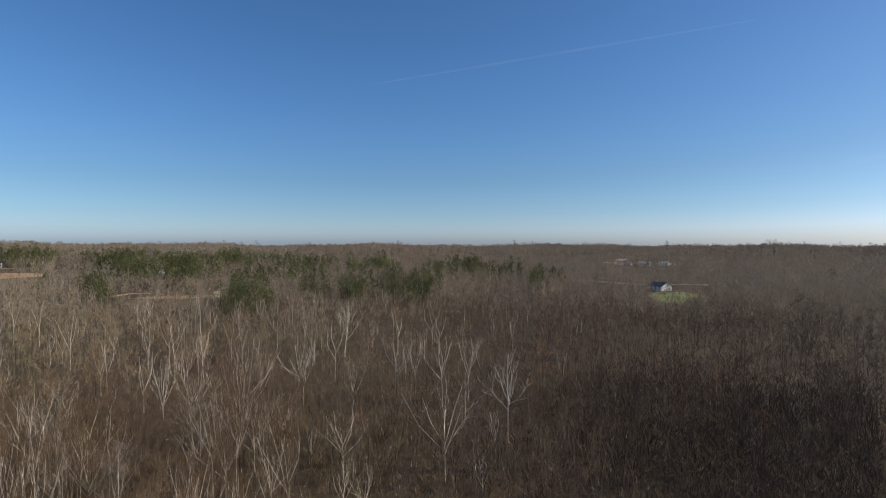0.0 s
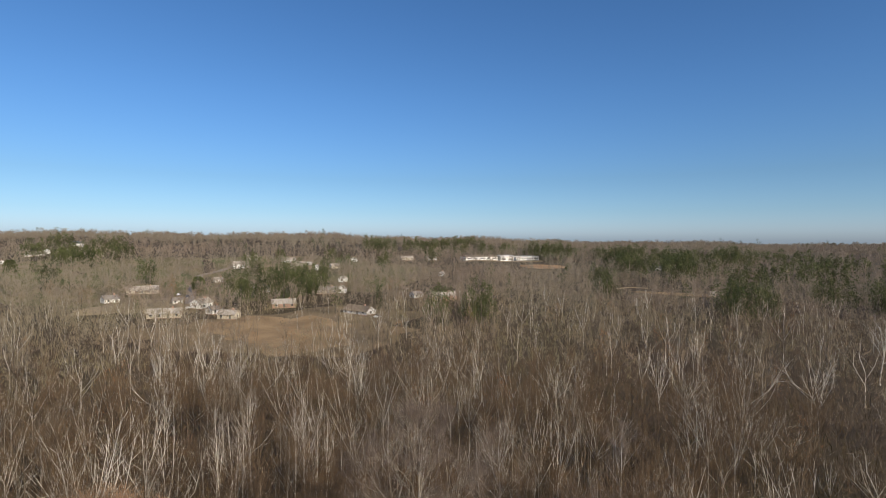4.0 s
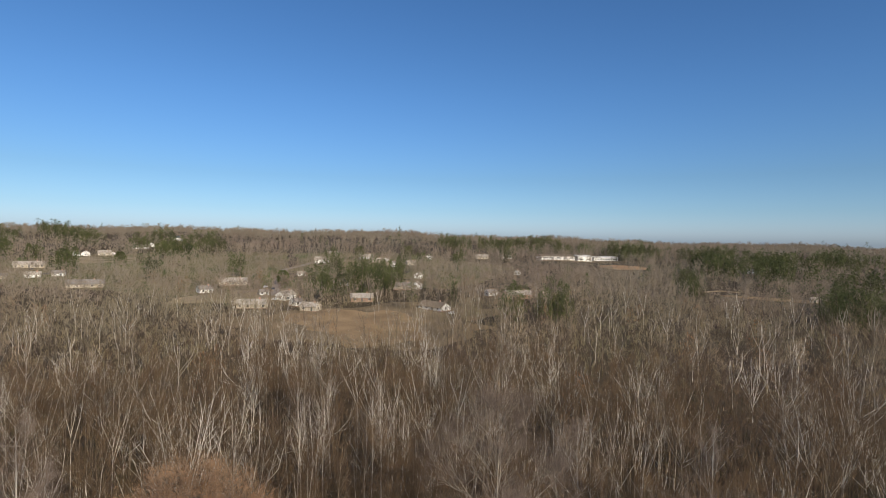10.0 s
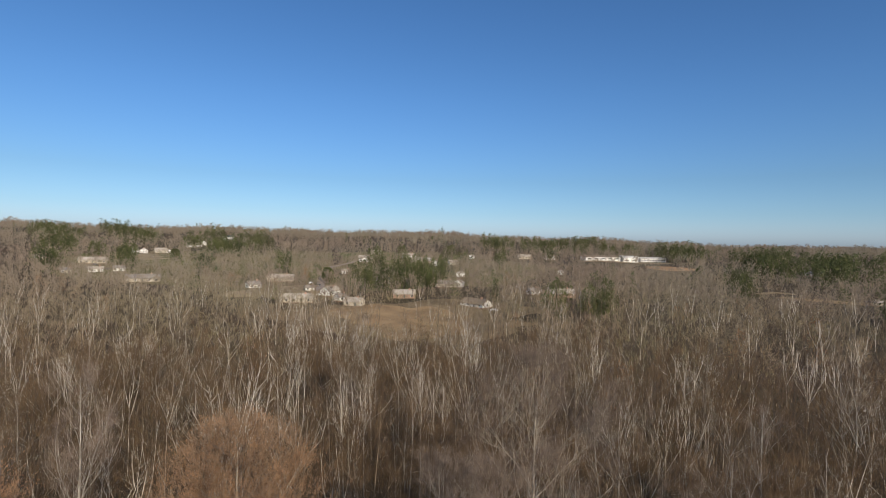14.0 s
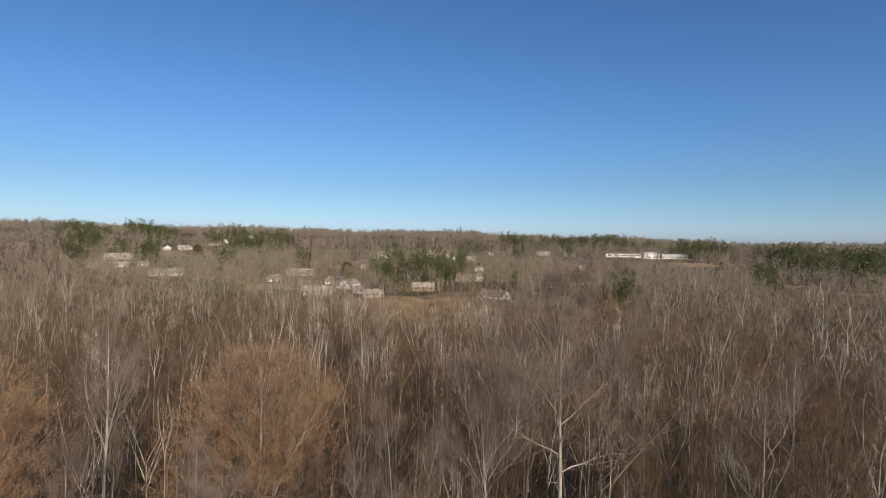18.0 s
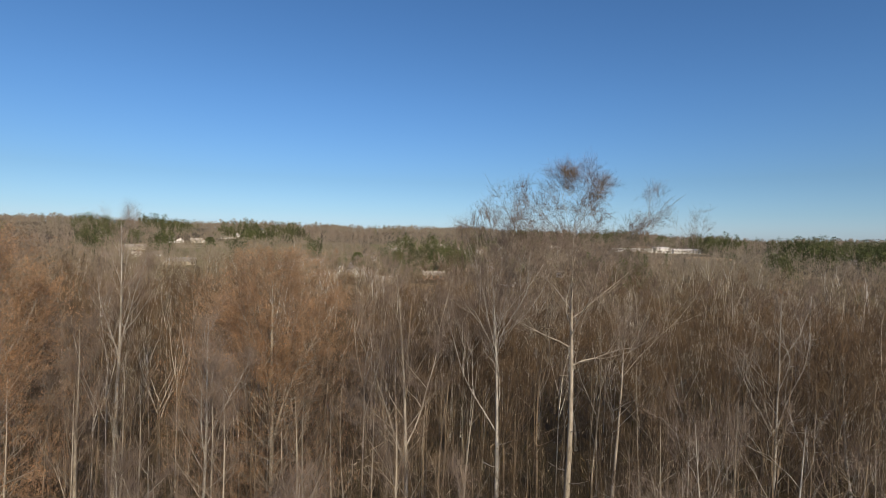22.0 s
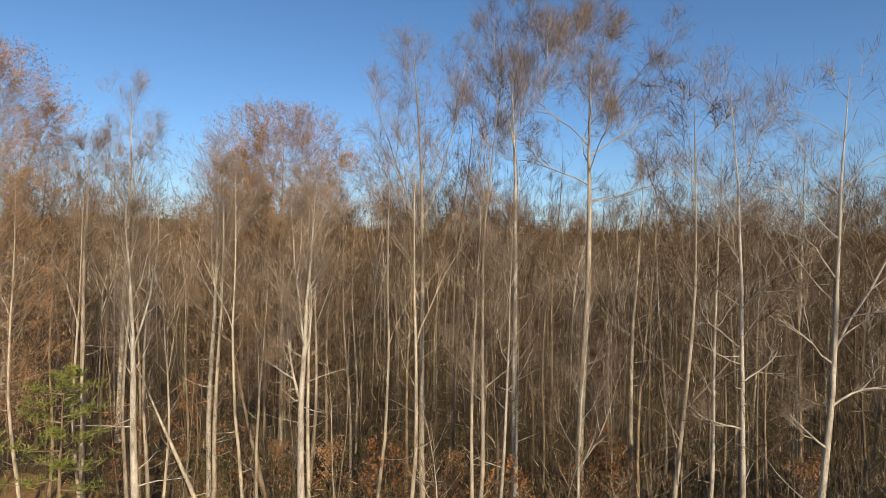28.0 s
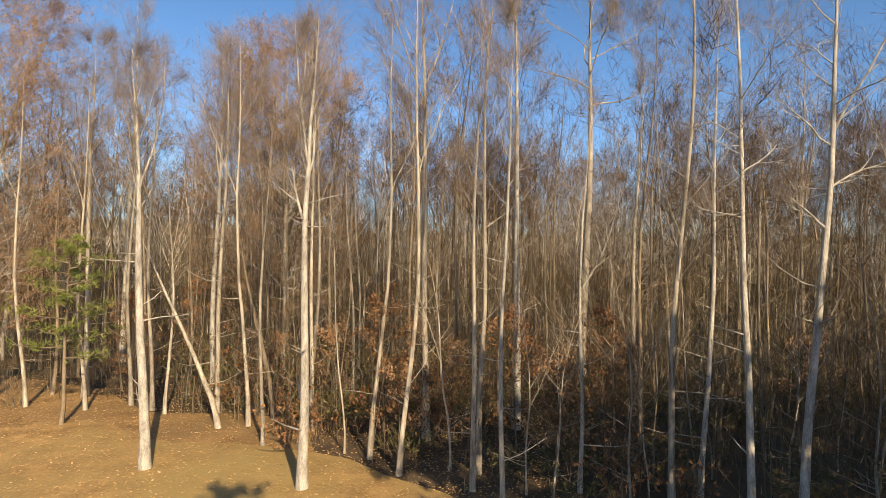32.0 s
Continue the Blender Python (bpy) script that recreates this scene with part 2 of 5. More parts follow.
M_GLASS = mat("dark_window_glass", (0.03, 0.035, 0.04), (0.06, 0.07, 0.08), 1.0, 0.1)
M_TRIM = mat("white_trim", (0.74, 0.72, 0.68), (0.82, 0.80, 0.77), 1.0, 0.5)
M_CAR_W = mat("white_car_paint", (0.74, 0.74, 0.74), (0.80, 0.80, 0.80), 1.0, 0.25)
M_CAR_D = mat("dark_car_paint", (0.05, 0.06, 0.09), (0.08, 0.09, 0.12), 1.0, 0.25)
M_RUBBER = mat("tyre_rubber", (0.02, 0.02, 0.02), (0.035, 0.035, 0.035), 4.0, 0.9)


# ---- mesh helpers ----
def fast_mesh(name, V, T, mats, idx=None):
    """One mesh from arrays of vertices and triangles."""
    V, T = np.asarray(V, np.float32), np.asarray(T, np.int32)
    me = bpy.data.meshes.new(name)
    me.vertices.add(len(V))
    me.vertices.foreach_set("co", V.ravel())
    me.loops.add(T.size)
    me.loops.foreach_set("vertex_index", T.ravel())
    me.polygons.add(len(T))
    me.polygons.foreach_set("loop_start", np.arange(0, T.size, 3, dtype=np.int32))
    for m in mats:
        me.materials.append(m)
    if idx is not None:
        me.polygons.foreach_set("material_index", np.asarray(idx, np.int32))
    me.update(calc_edges=True)
    return me


def part(name, bm, material, parent, label=""):
    """A bmesh as one mesh object under a thing or a part."""
    me = bpy.data.meshes.new(name)
    bm.to_mesh(me)
    bm.free()
    me.materials.append(material)
    ob = new(name, me)
    ob.parent = parent
    return tagged(ob, label)


def mesh_part(name, me, parent, label=""):
    ob = new(name, me)
    ob.parent = parent
    return tagged(ob, label)


def box(bm, x0, x1, y0, y1, z0, z1, bevel=0.0):
    vs = [bm.verts.new(c) for c in ((x0, y0, z0), (x1, y0, z0), (x1, y1, z0), (x0, y1, z0), (x0, y0, z1), (x1, y0, z1), (x1, y1, z1), (x0, y1, z1))]
    for f in ((3, 2, 1, 0), (4, 5, 6, 7), (0, 1, 5, 4), (1, 2, 6, 5), (2, 3, 7, 6), (3, 0, 4, 7)):
        bm.faces.new([vs[i] for i in f])
    if bevel:
        bmesh.ops.bevel(bm, geom=bm.edges[:], offset=bevel, segments=1, affect="EDGES")
    return bm


# ---- terrain ----
def ground(x, y):
    """Height of the ground: flat round the clearing, rising to low wooded hills."""
    x, y = np.asarray(x, float), np.asarray(y, float)
    d, az = np.hypot(x, y), np.degrees(np.arctan2(-x, y))
    a = np.interp(az, [-110, -60, -40, -20, 0, 60], [33, 30, 30, 37, 48, 50])
    a = a + 2.0 * np.sin(az * 0.33 + 1.0) + 1.5 * np.sin(az * 0.81 + 2.0)
    s = np.clip((d - 165) / 1150, 0, 1)
    far = np.clip((d - 1300) / 1500, 0, 1)
    rough = np.clip((d - 300) / 600, 0, 1) * (1.6 * np.sin(x * 0.021 + 1) * np.sin(y * 0.017) + 1.2 * np.sin(x * 0.011 - y * 0.013))
    return a * s * s * (3 - 2 * s) + rough - 12 * far


def gz(x, y):
    return float(ground(x, y))


radii = np.concatenate([np.linspace(0, 60, 25)[1:], 60 * (4400 / 60) ** (np.arange(1, 91) / 90)])
angs = np.linspace(0, 2 * math.pi, 181)[:-1]
RR, AA = np.meshgrid(radii, angs, indexing="ij")
gx, gy = (RR * np.cos(AA)).ravel(), (RR * np.sin(AA)).ravel()
gV = np.column_stack([gx, gy, ground(gx, gy) + 0.06 * np.sin(gx * 0.9) * np.sin(gy * 0.7)])
gV = np.vstack([[0, 0, 0], gV])
na, nr = len(angs), len(radii)
i, j = np.meshgrid(np.arange(nr - 1), np.arange(na), indexing="ij")
a0, a1 = 1 + i * na + j, 1 + i * na + (j + 1) % na
b0, b1 = a0 + na, a1 + na
gT = np.concatenate([np.stack([a0, b0, b1], -1).reshape(-1, 3), np.stack([a0, b1, a1], -1).reshape(-1, 3)])
j = np.arange(na)
gT = np.concatenate([np.stack([0 * j, 1 + j, 1 + (j + 1) % na], -1), gT])
g_ob = new("ground", fast_mesh("ground", gV, gT, [M_LITTER]))
tagged(g_ob, "brown leaf-littered woodland floor rolling to low hills", "ground", kind="structure")


def patch(name, cx, cy, rx, ry, rot, material, label, category, lift=0.25, wob=0.18, seed=0, square=False):
    """A piece of open ground with an uneven outline, following the terrain."""
    rng = np.random.default_rng(seed)
    ph = rng.uniform(0, 6.28, 4)
    n, m = 64, 10
    th = np.linspace(0, 2 * math.pi, n, endpoint=False)
    rad = 1 + wob * (np.sin(2 * th + ph[0]) * 0.5 + np.sin(3 * th + ph[1]) * 0.5 + np.sin(7 * th + ph[2]) * 0.3 + np.sin(13 * th + ph[3]) * 0.15)
    if square:
        rad = rad * (np.cos(th) ** 4 + np.sin(th) ** 4) ** -0.25
    V = [[cx, cy]]
    for k in range(1, m + 1):
        u, v = rx * rad * np.cos(th) * k / m, ry * rad * np.sin(th) * k / m
        V += np.column_stack([cx + u * math.cos(rot) - v * math.sin(rot), cy + u * math.sin(rot) + v * math.cos(rot)]).tolist()
    V = np.array(V)
    z = ground(V[:, 0], V[:, 1]) + lift
    z[-n:] -= lift + 0.3
    T = [(0, 1 + q, 1 + (q + 1) % n) for q in range(n)]
    for k in range(m - 1):
        for q in range(n):
            p, p2 = 1 + k * n + q, 1 + k * n + (q + 1) % n
            T += [(p, p + n, p2 + n), (p, p2 + n, p2)]
    ob = new(name, fast_mesh(name, np.column_stack([V, z]), T, [material]))
    return tagged(ob, label, category, kind="structure")


def strip(name, pts, width, material, label, lift=0.4):
    """A road along a line, following the terrain."""
    pts = np.array(pts, float)
    t = np.linspace(0, len(pts) - 1, 60)
    P = np.column_stack([np.interp(t, np.arange(len(pts)), pts[:, k]) for k in (0, 1)])
    for _ in range(4):
        P[1:-1] = (P[:-2] + 2 * P[1:-1] + P[2:]) / 4
    D = np.gradient(P, axis=0)
    N = np.column_stack([-D[:, 1], D[:, 0]]) / np.linalg.norm(D, axis=1)[:, None]
    rows = [P + N * width / 2 * s for s in (-1.15, -1, 1, 1.15)]
    V = np.concatenate([np.column_stack([r, ground(r[:, 0], r[:, 1]) + (lift if k in (1, 2) else -0.2)]) for k, r in enumerate(rows)])
    T = []
    for k in range(3):
        for q in range(59):
            p = k * 60 + q
            T += [(p, p + 60, p + 61), (p, p + 61, p + 1)]
    return tagged(new(name, fast_mesh(name, V, T, [material])), label, "road", kind="structure")


patch("leaf_bank", -27.5, 10.5, 27.5, 25.0, 0.02, mat("orange_leaf_litter", (0.17, 0.10, 0.043), (0.42, 0.255, 0.11), 0.6, 0.95, world_space=True, fine=8.0, bump=0.8, big=(0.3, (0.22, 0.14, 0.065))), "drift of orange-brown leaf litter along the wood's edge", "ground", 0.085, 0.16, 6, True)
patch("grass_clearing", -27.3, 9.0, 24.6, 20.5, 0.02, M_CLEAR, "sunlit grass clearing strewn with orange fallen leaves", "ground", 0.115, 0.22, 3, True)
patch("dry_field", -19, 276, 36, 50, 0.1, M_FIELD, "open field of dry golden-brown winter grass", "field", wob=0.3, seed=1)
patch("rough_grass", -12, 284, 80, 58, 0.1, mat("rough_brown_grass", (0.145, 0.108, 0.062), (0.27, 0.20, 0.115), 0.05, 0.95, world_space=True, fine=1.2), "rough brown grass round the dry field", "field", 0.12, 0.3, seed=13)
patch("clay_field", 258, 606, 30, 30, 0.15, M_DIRT, "bare orange clay field beside the long low building", "field", seed=2)
patch("pale_meadow", 272, 366, 40, 9, -0.75, M_FIELD, "narrow pale winter meadow between the woods", "field", seed=4)
patch("lawn", 462, 40, 42, 20, 0.1, M_LAWN, "green lawn in front of the farmhouse", "lawn", seed=5)
patch("pale_meadow", 805, 115, 26, 48, 0.2, M_TAN, "pale brown open ground on the far hillside", "field", seed=6)
patch("suburb_grass", -120, 545, 250, 195, 0.25, mat("tan_olive_grass", (0.13, 0.105, 0.055), (0.24, 0.19, 0.11), 0.02, 0.95, world_space=True, fine=0.3, big=(0.012, (0.13, 0.14, 0.05))), "tan and olive winter grass between the suburban houses", "field", 0.12, 0.1, seed=12)
patch("yard", -100, 372, 55, 26, 0.9, M_TAN, "pale yard round the suburban houses", "field", seed=7)
patch("yard", -312, 560, 60, 36, 0.9, M_TAN, "pale yard on the hillside", "field", seed=8)
patch("yard", -40, 610, 60, 24, 0.1, M_TAN, "pale yard among far houses", "field", seed=9)
patch("parking_ground", 228, 678, 66, 9, 0.1, M_TAN, "pale open ground before the long low building", "field", seed=10)
strip("road", [(-84, 372), (-98, 440), (-108, 500), (-114, 545), (-100, 590), (-86, 640)], 6, M_ROAD, "pale worn asphalt suburban road climbing the hill")
strip("track", [(238, 408), (248, 413), (257, 414), (266, 405)], 4, M_TAN, "pale dirt track along the meadow")
strip("road", [(552, 150), (545, 110), (550, 60), (556, 20)], 6, M_ROAD, "narrow pale country road past the farmhouse")


# ---- trees ----
def tube(path, rads, n):
    """A tapered round limb along a path: vertices and triangles."""
    path = np.asarray(path)
    D = np.gradient(path, axis=0)
    D /= np.linalg.norm(D, axis=1)[:, None] + 1e-9
    ref = np.where(np.abs(D[:, 2:3]) > 0.9, [[1.0, 0, 0]], [[0, 0, 1.0]])
    U = np.cross(D, ref)
    U /= np.linalg.norm(U, axis=1)[:, None] + 1e-9
    W = np.cross(D, U)
    th = np.arange(n) * 2 * math.pi / n
    V = (path[:, None] + np.asarray(rads)[:, None, None] * (U[:, None] * np.cos(th)[None, :, None] + W[:, None] * np.sin(th)[None, :, None])).reshape(-1, 3)
    k, q = np.meshgrid(np.arange(len(path) - 1), np.arange(n), indexing="ij")
    p, p2 = (k * n + q).ravel(), (k * n + (q + 1) % n).ravel()
    return V, np.concatenate([np.stack([p, p2, p2 + n], -1), np.stack([p, p2 + n, p + n], -1)])


def join(pieces):
    V, T, o = [], [], 0
    for v, t in pieces:
        V.append(v)
        T.append(t + o)
        o += len(v)
    return (np.concatenate(V), np.concatenate(T)) if V else (np.zeros((0, 3)), np.zeros((0, 3), int))


def blades(P, D, L, w, rng):
    """Thin pointed blades from P along D: twigs."""
    n = len(P)
    side = np.cross(D, rng.normal(size=(n, 3)))
    side /= np.linalg.norm(side, axis=1)[:, None] + 1e-9
    w = np.broadcast_to(np.asarray(w, float), (n,))[:, None]
    V = np.stack([P - side * w / 2, P + side * w / 2, P + D * np.asarray(L)[:, None]], 1).reshape(-1, 3)
    return V, np.arange(3 * n).reshape(-1, 3)


def leaves(P, size, rng):
    """Small folded leaves (two triangles each) at P."""
    n = len(P)
    a = rng.normal(size=(n, 3))
    a /= np.linalg.norm(a, axis=1)[:, None]
    b = np.cross(a, rng.normal(size=(n, 3)))
    b /= np.linalg.norm(b, axis=1)[:, None]
    s = (size * rng.uniform(0.6, 1.3, n))[:, None]
    V = np.stack([P - a * s, P + b * s * 0.5, P + a * s, P - b * s * 0.5], 1).reshape(-1, 3)
    o = np.arange(n)[:, None] * 4
    return V, np.concatenate([o + [0, 1, 2], o + [0, 2, 3]])


def unit(v):
    return v / (np.linalg.norm(v) + 1e-9)


class Growth:
    """Grows one tree: a trunk, limbs that branch twice, and twig and leaf places."""

    def __init__(self, seed, H, r, base=0.5, limbs=14, spread=0.22, angle=45, lean=(0, 0), forks=(), wob=0.012, sub=6, twigs=7, up=0.35, dead=0, sides=8, dome=False, seg=3, crook=0.08):
        self.rng = rng = np.random.default_rng(seed)
        self.sub, self.ntw, self.up, self.seg, self.crook = sub, twigs, up, seg, crook
        self.limbs, self.tw, self.trunk = [], [], []
        n = 14
        t = np.linspace(0, 1, n)
        bend = wob * H * 0.62
        ph, tl = rng.uniform(0, 6.28, 4), t[:, None]
        dr = bend * np.column_stack([np.sin(3.4 * t + ph[0]) + 0.35 * np.sin(8.5 * t + ph[1]), np.sin(3.1 * t + ph[2]) + 0.35 * np.sin(9.3 * t + ph[3])]) + rng.normal(0, 0.012, (n, 2)) * (tl > 0.05)
        path = np.column_stack([lean[0] * t ** 1.2 + dr[:, 0] - dr[0, 0], lean[1] * t ** 1.2 + dr[:, 1] - dr[0, 1], H * t - 0.3 * (t == 0)])
        path[0, :2] = 0
        rads = r * np.clip(1 - t, 0.02, 1) ** 0.75 * (1 + 0.45 * np.exp(-t * 28))
        self.path, self.rads = path, rads
        self.trunk.append(tube(path, rads, sides))
        az0 = rng.uniform(0, 6.28)
        for fz, faz, fang, flen in forks:
            p, rr = self.at(fz)
            a = radians(fang)
            d = np.array([math.cos(faz) * math.sin(a), math.sin(faz) * math.sin(a), math.cos(a)])
            self.leader(p, d, flen, rr * 0.58, limbs // 2, spread * H * 0.55)
        for k in range(limbs):
            u = base + (0.97 - base) * (k + rng.uniform(0.1, 0.9)) / limbs
            p, rr = self.at(u)
            az = az0 + k * 2.4 + rng.normal(0, 0.4)
            prof = math.sin(math.pi * min(1, (u - base) / (1 - base) * 0.75 + 0.25)) * 0.75 + 0.25
            if dome:
                prof = math.sqrt(max(0.05, 1 - ((u - base) / (1 - base)) ** 2.6)) * min(1, 0.45 + 1.6 * (u - base) / (1 - base))
            L = spread * H * prof * rng.uniform(0.7, 1.25)
            a = radians(angle + rng.normal(0, 9)) * (1.1 - 0.45 * (u - base) / (1 - base))
            d = np.array([math.cos(az) * math.sin(a), math.sin(az) * math.sin(a), math.cos(a)])
            self.limb(p, d, L, max(rr * rng.uniform(0.24, 0.38), 0.012))
        for k in range(dead):
            u = rng.uniform(0.12, base)
            p, rr = self.at(u)
            az = rng.uniform(0, 6.28)
            d = unit(np.array([math.cos(az), math.sin(az), rng.uniform(-0.15, 0.35)]))
            self.limb(p, d, rng.uniform(0.8, 2.6), rr * 0.22 + 0.006, 2, 2)

    def at(self, u):
        x = u * (len(self.path) - 1)
        k = min(int(x), len(self.path) - 2)
        return self.path[k] + (self.path[k + 1] - self.path[k]) * (x - k), self.rads[k] + (self.rads[k + 1] - self.rads[k]) * (x - k)

    def run(self, p, d, L, n, wob, up):
        pts = [p]
        for _ in range(n):
            d = unit(d + self.rng.normal(0, wob, 3) + np.array([0, 0, up / n]))
            pts.append(pts[-1] + d * L / n)
        return np.array(pts)

    def leader(self, p, d, L, r, nl, spread):
        path = self.run(p, d, L, 8, self.crook, 0.35)
        pieces = [tube(path, r * np.linspace(1, 0.12, 9) ** 0.9, 6)]
        for k in range(nl):
            u = 0.25 + 0.72 * (k + 0.5) / nl
            q = path[int(u * 8)]
            ax = unit(path[min(8, int(u * 8) + 1)] - path[int(u * 8)] + 1e-6)
            dd = unit(ax + 0.8 * unit(self.rng.normal(size=3)))
            pieces += self.branch(q, dd, spread * (1.15 - u * 0.6) * self.rng.uniform(0.7, 1.2), r * (1 - u) * 0.5 + 0.012)
        self.limbs.append(join(pieces))

    def ramify(self, p, d, L, r, depth, turn=0.8, kids=4, wob=0.16, up=0.25, tuft=5):
        """A crooked limb that branches again and again, down to tufts of twigs."""
        rng = self.rng
        path = self.run(p, d, L, 5, wob, up)
        out = [tube(path, r * np.linspace(1, 0.45 if depth else 0.2, 6), 6 if depth > 2 else 4 if depth > 1 else 3)]
        for k in range(kids if depth else tuft):
            u = (0.3 + 0.7 * (k + rng.uniform(0.1, 1.0)) / kids) if depth else rng.uniform(0.2, 1.0)
            f = min(4.999, u * 5)
            q, ax = path[int(f)] + (path[int(f) + 1] - path[int(f)]) * (f % 1), unit(path[int(f) + 1] - path[int(f)])
            side = unit(np.cross(ax, rng.normal(size=3)))
            dd = unit(ax + turn * rng.uniform(0.6, 1.25) * side + np.array([0, 0, 0.15]))
            if depth:
                out += self.ramify(q, dd, L * rng.uniform(0.42, 0.68) * (1.12 - 0.35 * u), r * (0.62 - 0.2 * u), depth - 1, turn, kids, wob, up, tuft)
            else:
                self.tw.append((q, dd, rng.uniform(0.35, 0.95)))
        return out

    def spread_out(self, arms, depth=3, **kw):
        """Main limbs: height share, azimuth, angle from upright, length."""
        for fz, faz, fang, flen in arms:
            q, rr = self.at(fz)
            a = radians(fang)
            d = np.array([math.cos(faz) * math.sin(a), math.sin(faz) * math.sin(a), math.cos(a)])
            self.limbs.append(join(self.ramify(q, d, flen, rr * 0.45, depth, **kw)))
        return self

    def limb(self, p, d, L, r, sub=None, tw=None):
        self.limbs.append(join(self.branch(p, d, L, r, sub, tw)))

    def branch(self, p, d, L, r, sub=None, tw=None):
        rng = self.rng
        sub, tw = self.sub if sub is None else sub, self.ntw if tw is None else tw
        path = self.run(p, d, L, 5, 0.10, self.up)
        out = [tube(path, r * np.linspace(1, 0.2, 6), 4)]
        for k in range(sub):
            u = 0.25 + 0.75 * (k + rng.uniform(0, 1)) / sub
            q = path[min(4, int(u * 5))] + (path[min(5, int(u * 5) + 1)] - path[min(4, int(u * 5))]) * (u * 5 % 1)
            dd = unit(unit(d) + 0.85 * unit(rng.normal(size=3)) + np.array([0, 0, 0.25]))
            l2 = L * rng.uniform(0.25, 0.5) * (1.2 - 0.5 * u)
            sp = self.run(q, dd, l2, self.seg, 0.15, self.up * 0.6)
            out.append(tube(sp, max(r * 0.4 * (1 - 0.5 * u), 0.006) * np.linspace(1, 0.3, self.seg + 1), 3))
            for _ in range(tw):
                f = rng.uniform(0.15, 1) * self.seg
                b = min(self.seg - 1, int(f))
                q2 = sp[b] + (sp[b + 1] - sp[b]) * (f - b)
                td = unit(unit(sp[b + 1] - sp[b]) + 0.75 * unit(rng.normal(size=3)) + np.array([0, 0, 0.3]))
                self.tw.append((q2, td, rng.uniform(0.35, 1.0) * min(1.3, 0.35 + l2 * 0.5)))
        return out

    def fill(self, n, z0, z1, R, inner=0.15):
        """More twigs through a domed crown between two heights."""
        rng = self.rng
        for _ in range(n):
            u = rng.uniform(0, 1) ** 0.85
            prof = math.sqrt(max(0.0, 1 - ((u - 0.4) / 0.62) ** 2)) if u > 0.4 else 0.5 + 0.5 * u / 0.4
            az = rng.uniform(0, 6.28)
            lump = 1 + 0.14 * math.sin(3 * az + 6 * u + R) + 0.10 * math.sin(7 * az - 11 * u)
            r = R * prof * lump * math.sqrt(rng.uniform(inner, 1)) * rng.uniform(0.82, 1.12)
            z = z0 + (z1 - z0) * u
            c = np.array([np.interp(z, self.path[:, 2], self.path[:, 0]), np.interp(z, self.path[:, 2], self.path[:, 1]), z])
            out = np.array([math.cos(az), math.sin(az), 0])
            d = unit(out * 0.55 + rng.normal(0, 0.35, 3) + np.array([0, 0, 0.75]))
            self.tw.append((c + out * r - d * 0.5, d, rng.uniform(0.5, 1.3)))
        return self

    def extend(self, n, reach=1.35, rise=0.35):
        """Finer twigs that go on from the ends of those already grown."""
        rng, m = self.rng, len(self.tw)
        for _ in range(n):
            p, d, l = self.tw[int(rng.integers(0, m))]
            d2 = unit(d + 0.8 * rng.normal(size=3) + np.array([0, 0, rise]))
            self.tw.append((p + d * l * rng.uniform(0.45, 0.95), d2, reach * rng.uniform(0.4, 1.1)))
        return self

    def twig_mesh(self, w=0.014, fork=2):
        P, D, L = np.array([a[0] for a in self.tw]), np.array([a[1] for a in self.tw]), np.array([a[2] for a in self.tw])
        out = [blades(P, D, L, w, self.rng)]
        for _ in range(fork):
            f = self.rng.uniform(0.25, 0.8, len(P))[:, None]
            d2 = D + 0.6 * self.rng.normal(size=D.shape)
            d2 /= np.linalg.norm(d2, axis=1)[:, None]
            out.append(blades(P + D * L[:, None] * f, d2, L * 0.6, w * 0.75, self.rng))
        return join(out)

    def leaf_mesh(self, per, size):
        P, D, L = np.array([a[0] for a in self.tw]), np.array([a[1] for a in self.tw]), np.array([a[2] for a in self.tw])
        f = self.rng.uniform(0.2, 1.1, (len(P), per))
        Q = (P[:, None] + D[:, None] * (L[:, None] * f)[..., None] + self.rng.normal(0, 0.12, (len(P), per, 3))).reshape(-1, 3)
        if size < 0.08:
            d = self.rng.normal(size=Q.shape)
            d /= np.linalg.norm(d, axis=1)[:, None]
            return blades(Q, d, size * self.rng.uniform(1.2, 2.4, len(Q)), size, self.rng)
        return leaves(Q, size, self.rng)


def tree(kind, g, bark, twig, label, leaf=None, per=0, lsize=0.09, tw=0.014, split=False, group="", fork=2):
    """A tree as a thing: trunk, limbs, twigs and, where it keeps them, leaves."""
    root = new(kind)
    tagged(root, label, "tree", group)
    me = fast_mesh("trunk", *join(g.trunk + ([] if split else g.limbs)), [bark])
    me.polygons.foreach_set("use_smooth", np.ones(len(me.polygons), bool))
    mesh_part("trunk", me, root)
    if split:
        for v, t in g.limbs:
            mesh_part("limb", fast_mesh("limb", v, t, [bark]), root)
    mesh_part("crown", fast_mesh("crown", *g.twig_mesh(tw, fork), [twig]), root, "haze of fine bare twigs")
    if leaf:
        mesh_part("foliage", fast_mesh("foliage", *g.leaf_mesh(per, lsize), [leaf]), root, "dry leaves still on the twigs")
    return root


def stand(root, x, y, rz=0.0, s=1.0):
    root.matrix_basis = pose(x, y, gz(x, y) - 0.05, 0, 0, rz) @ Matrix.Scale(s, 4)
    return root


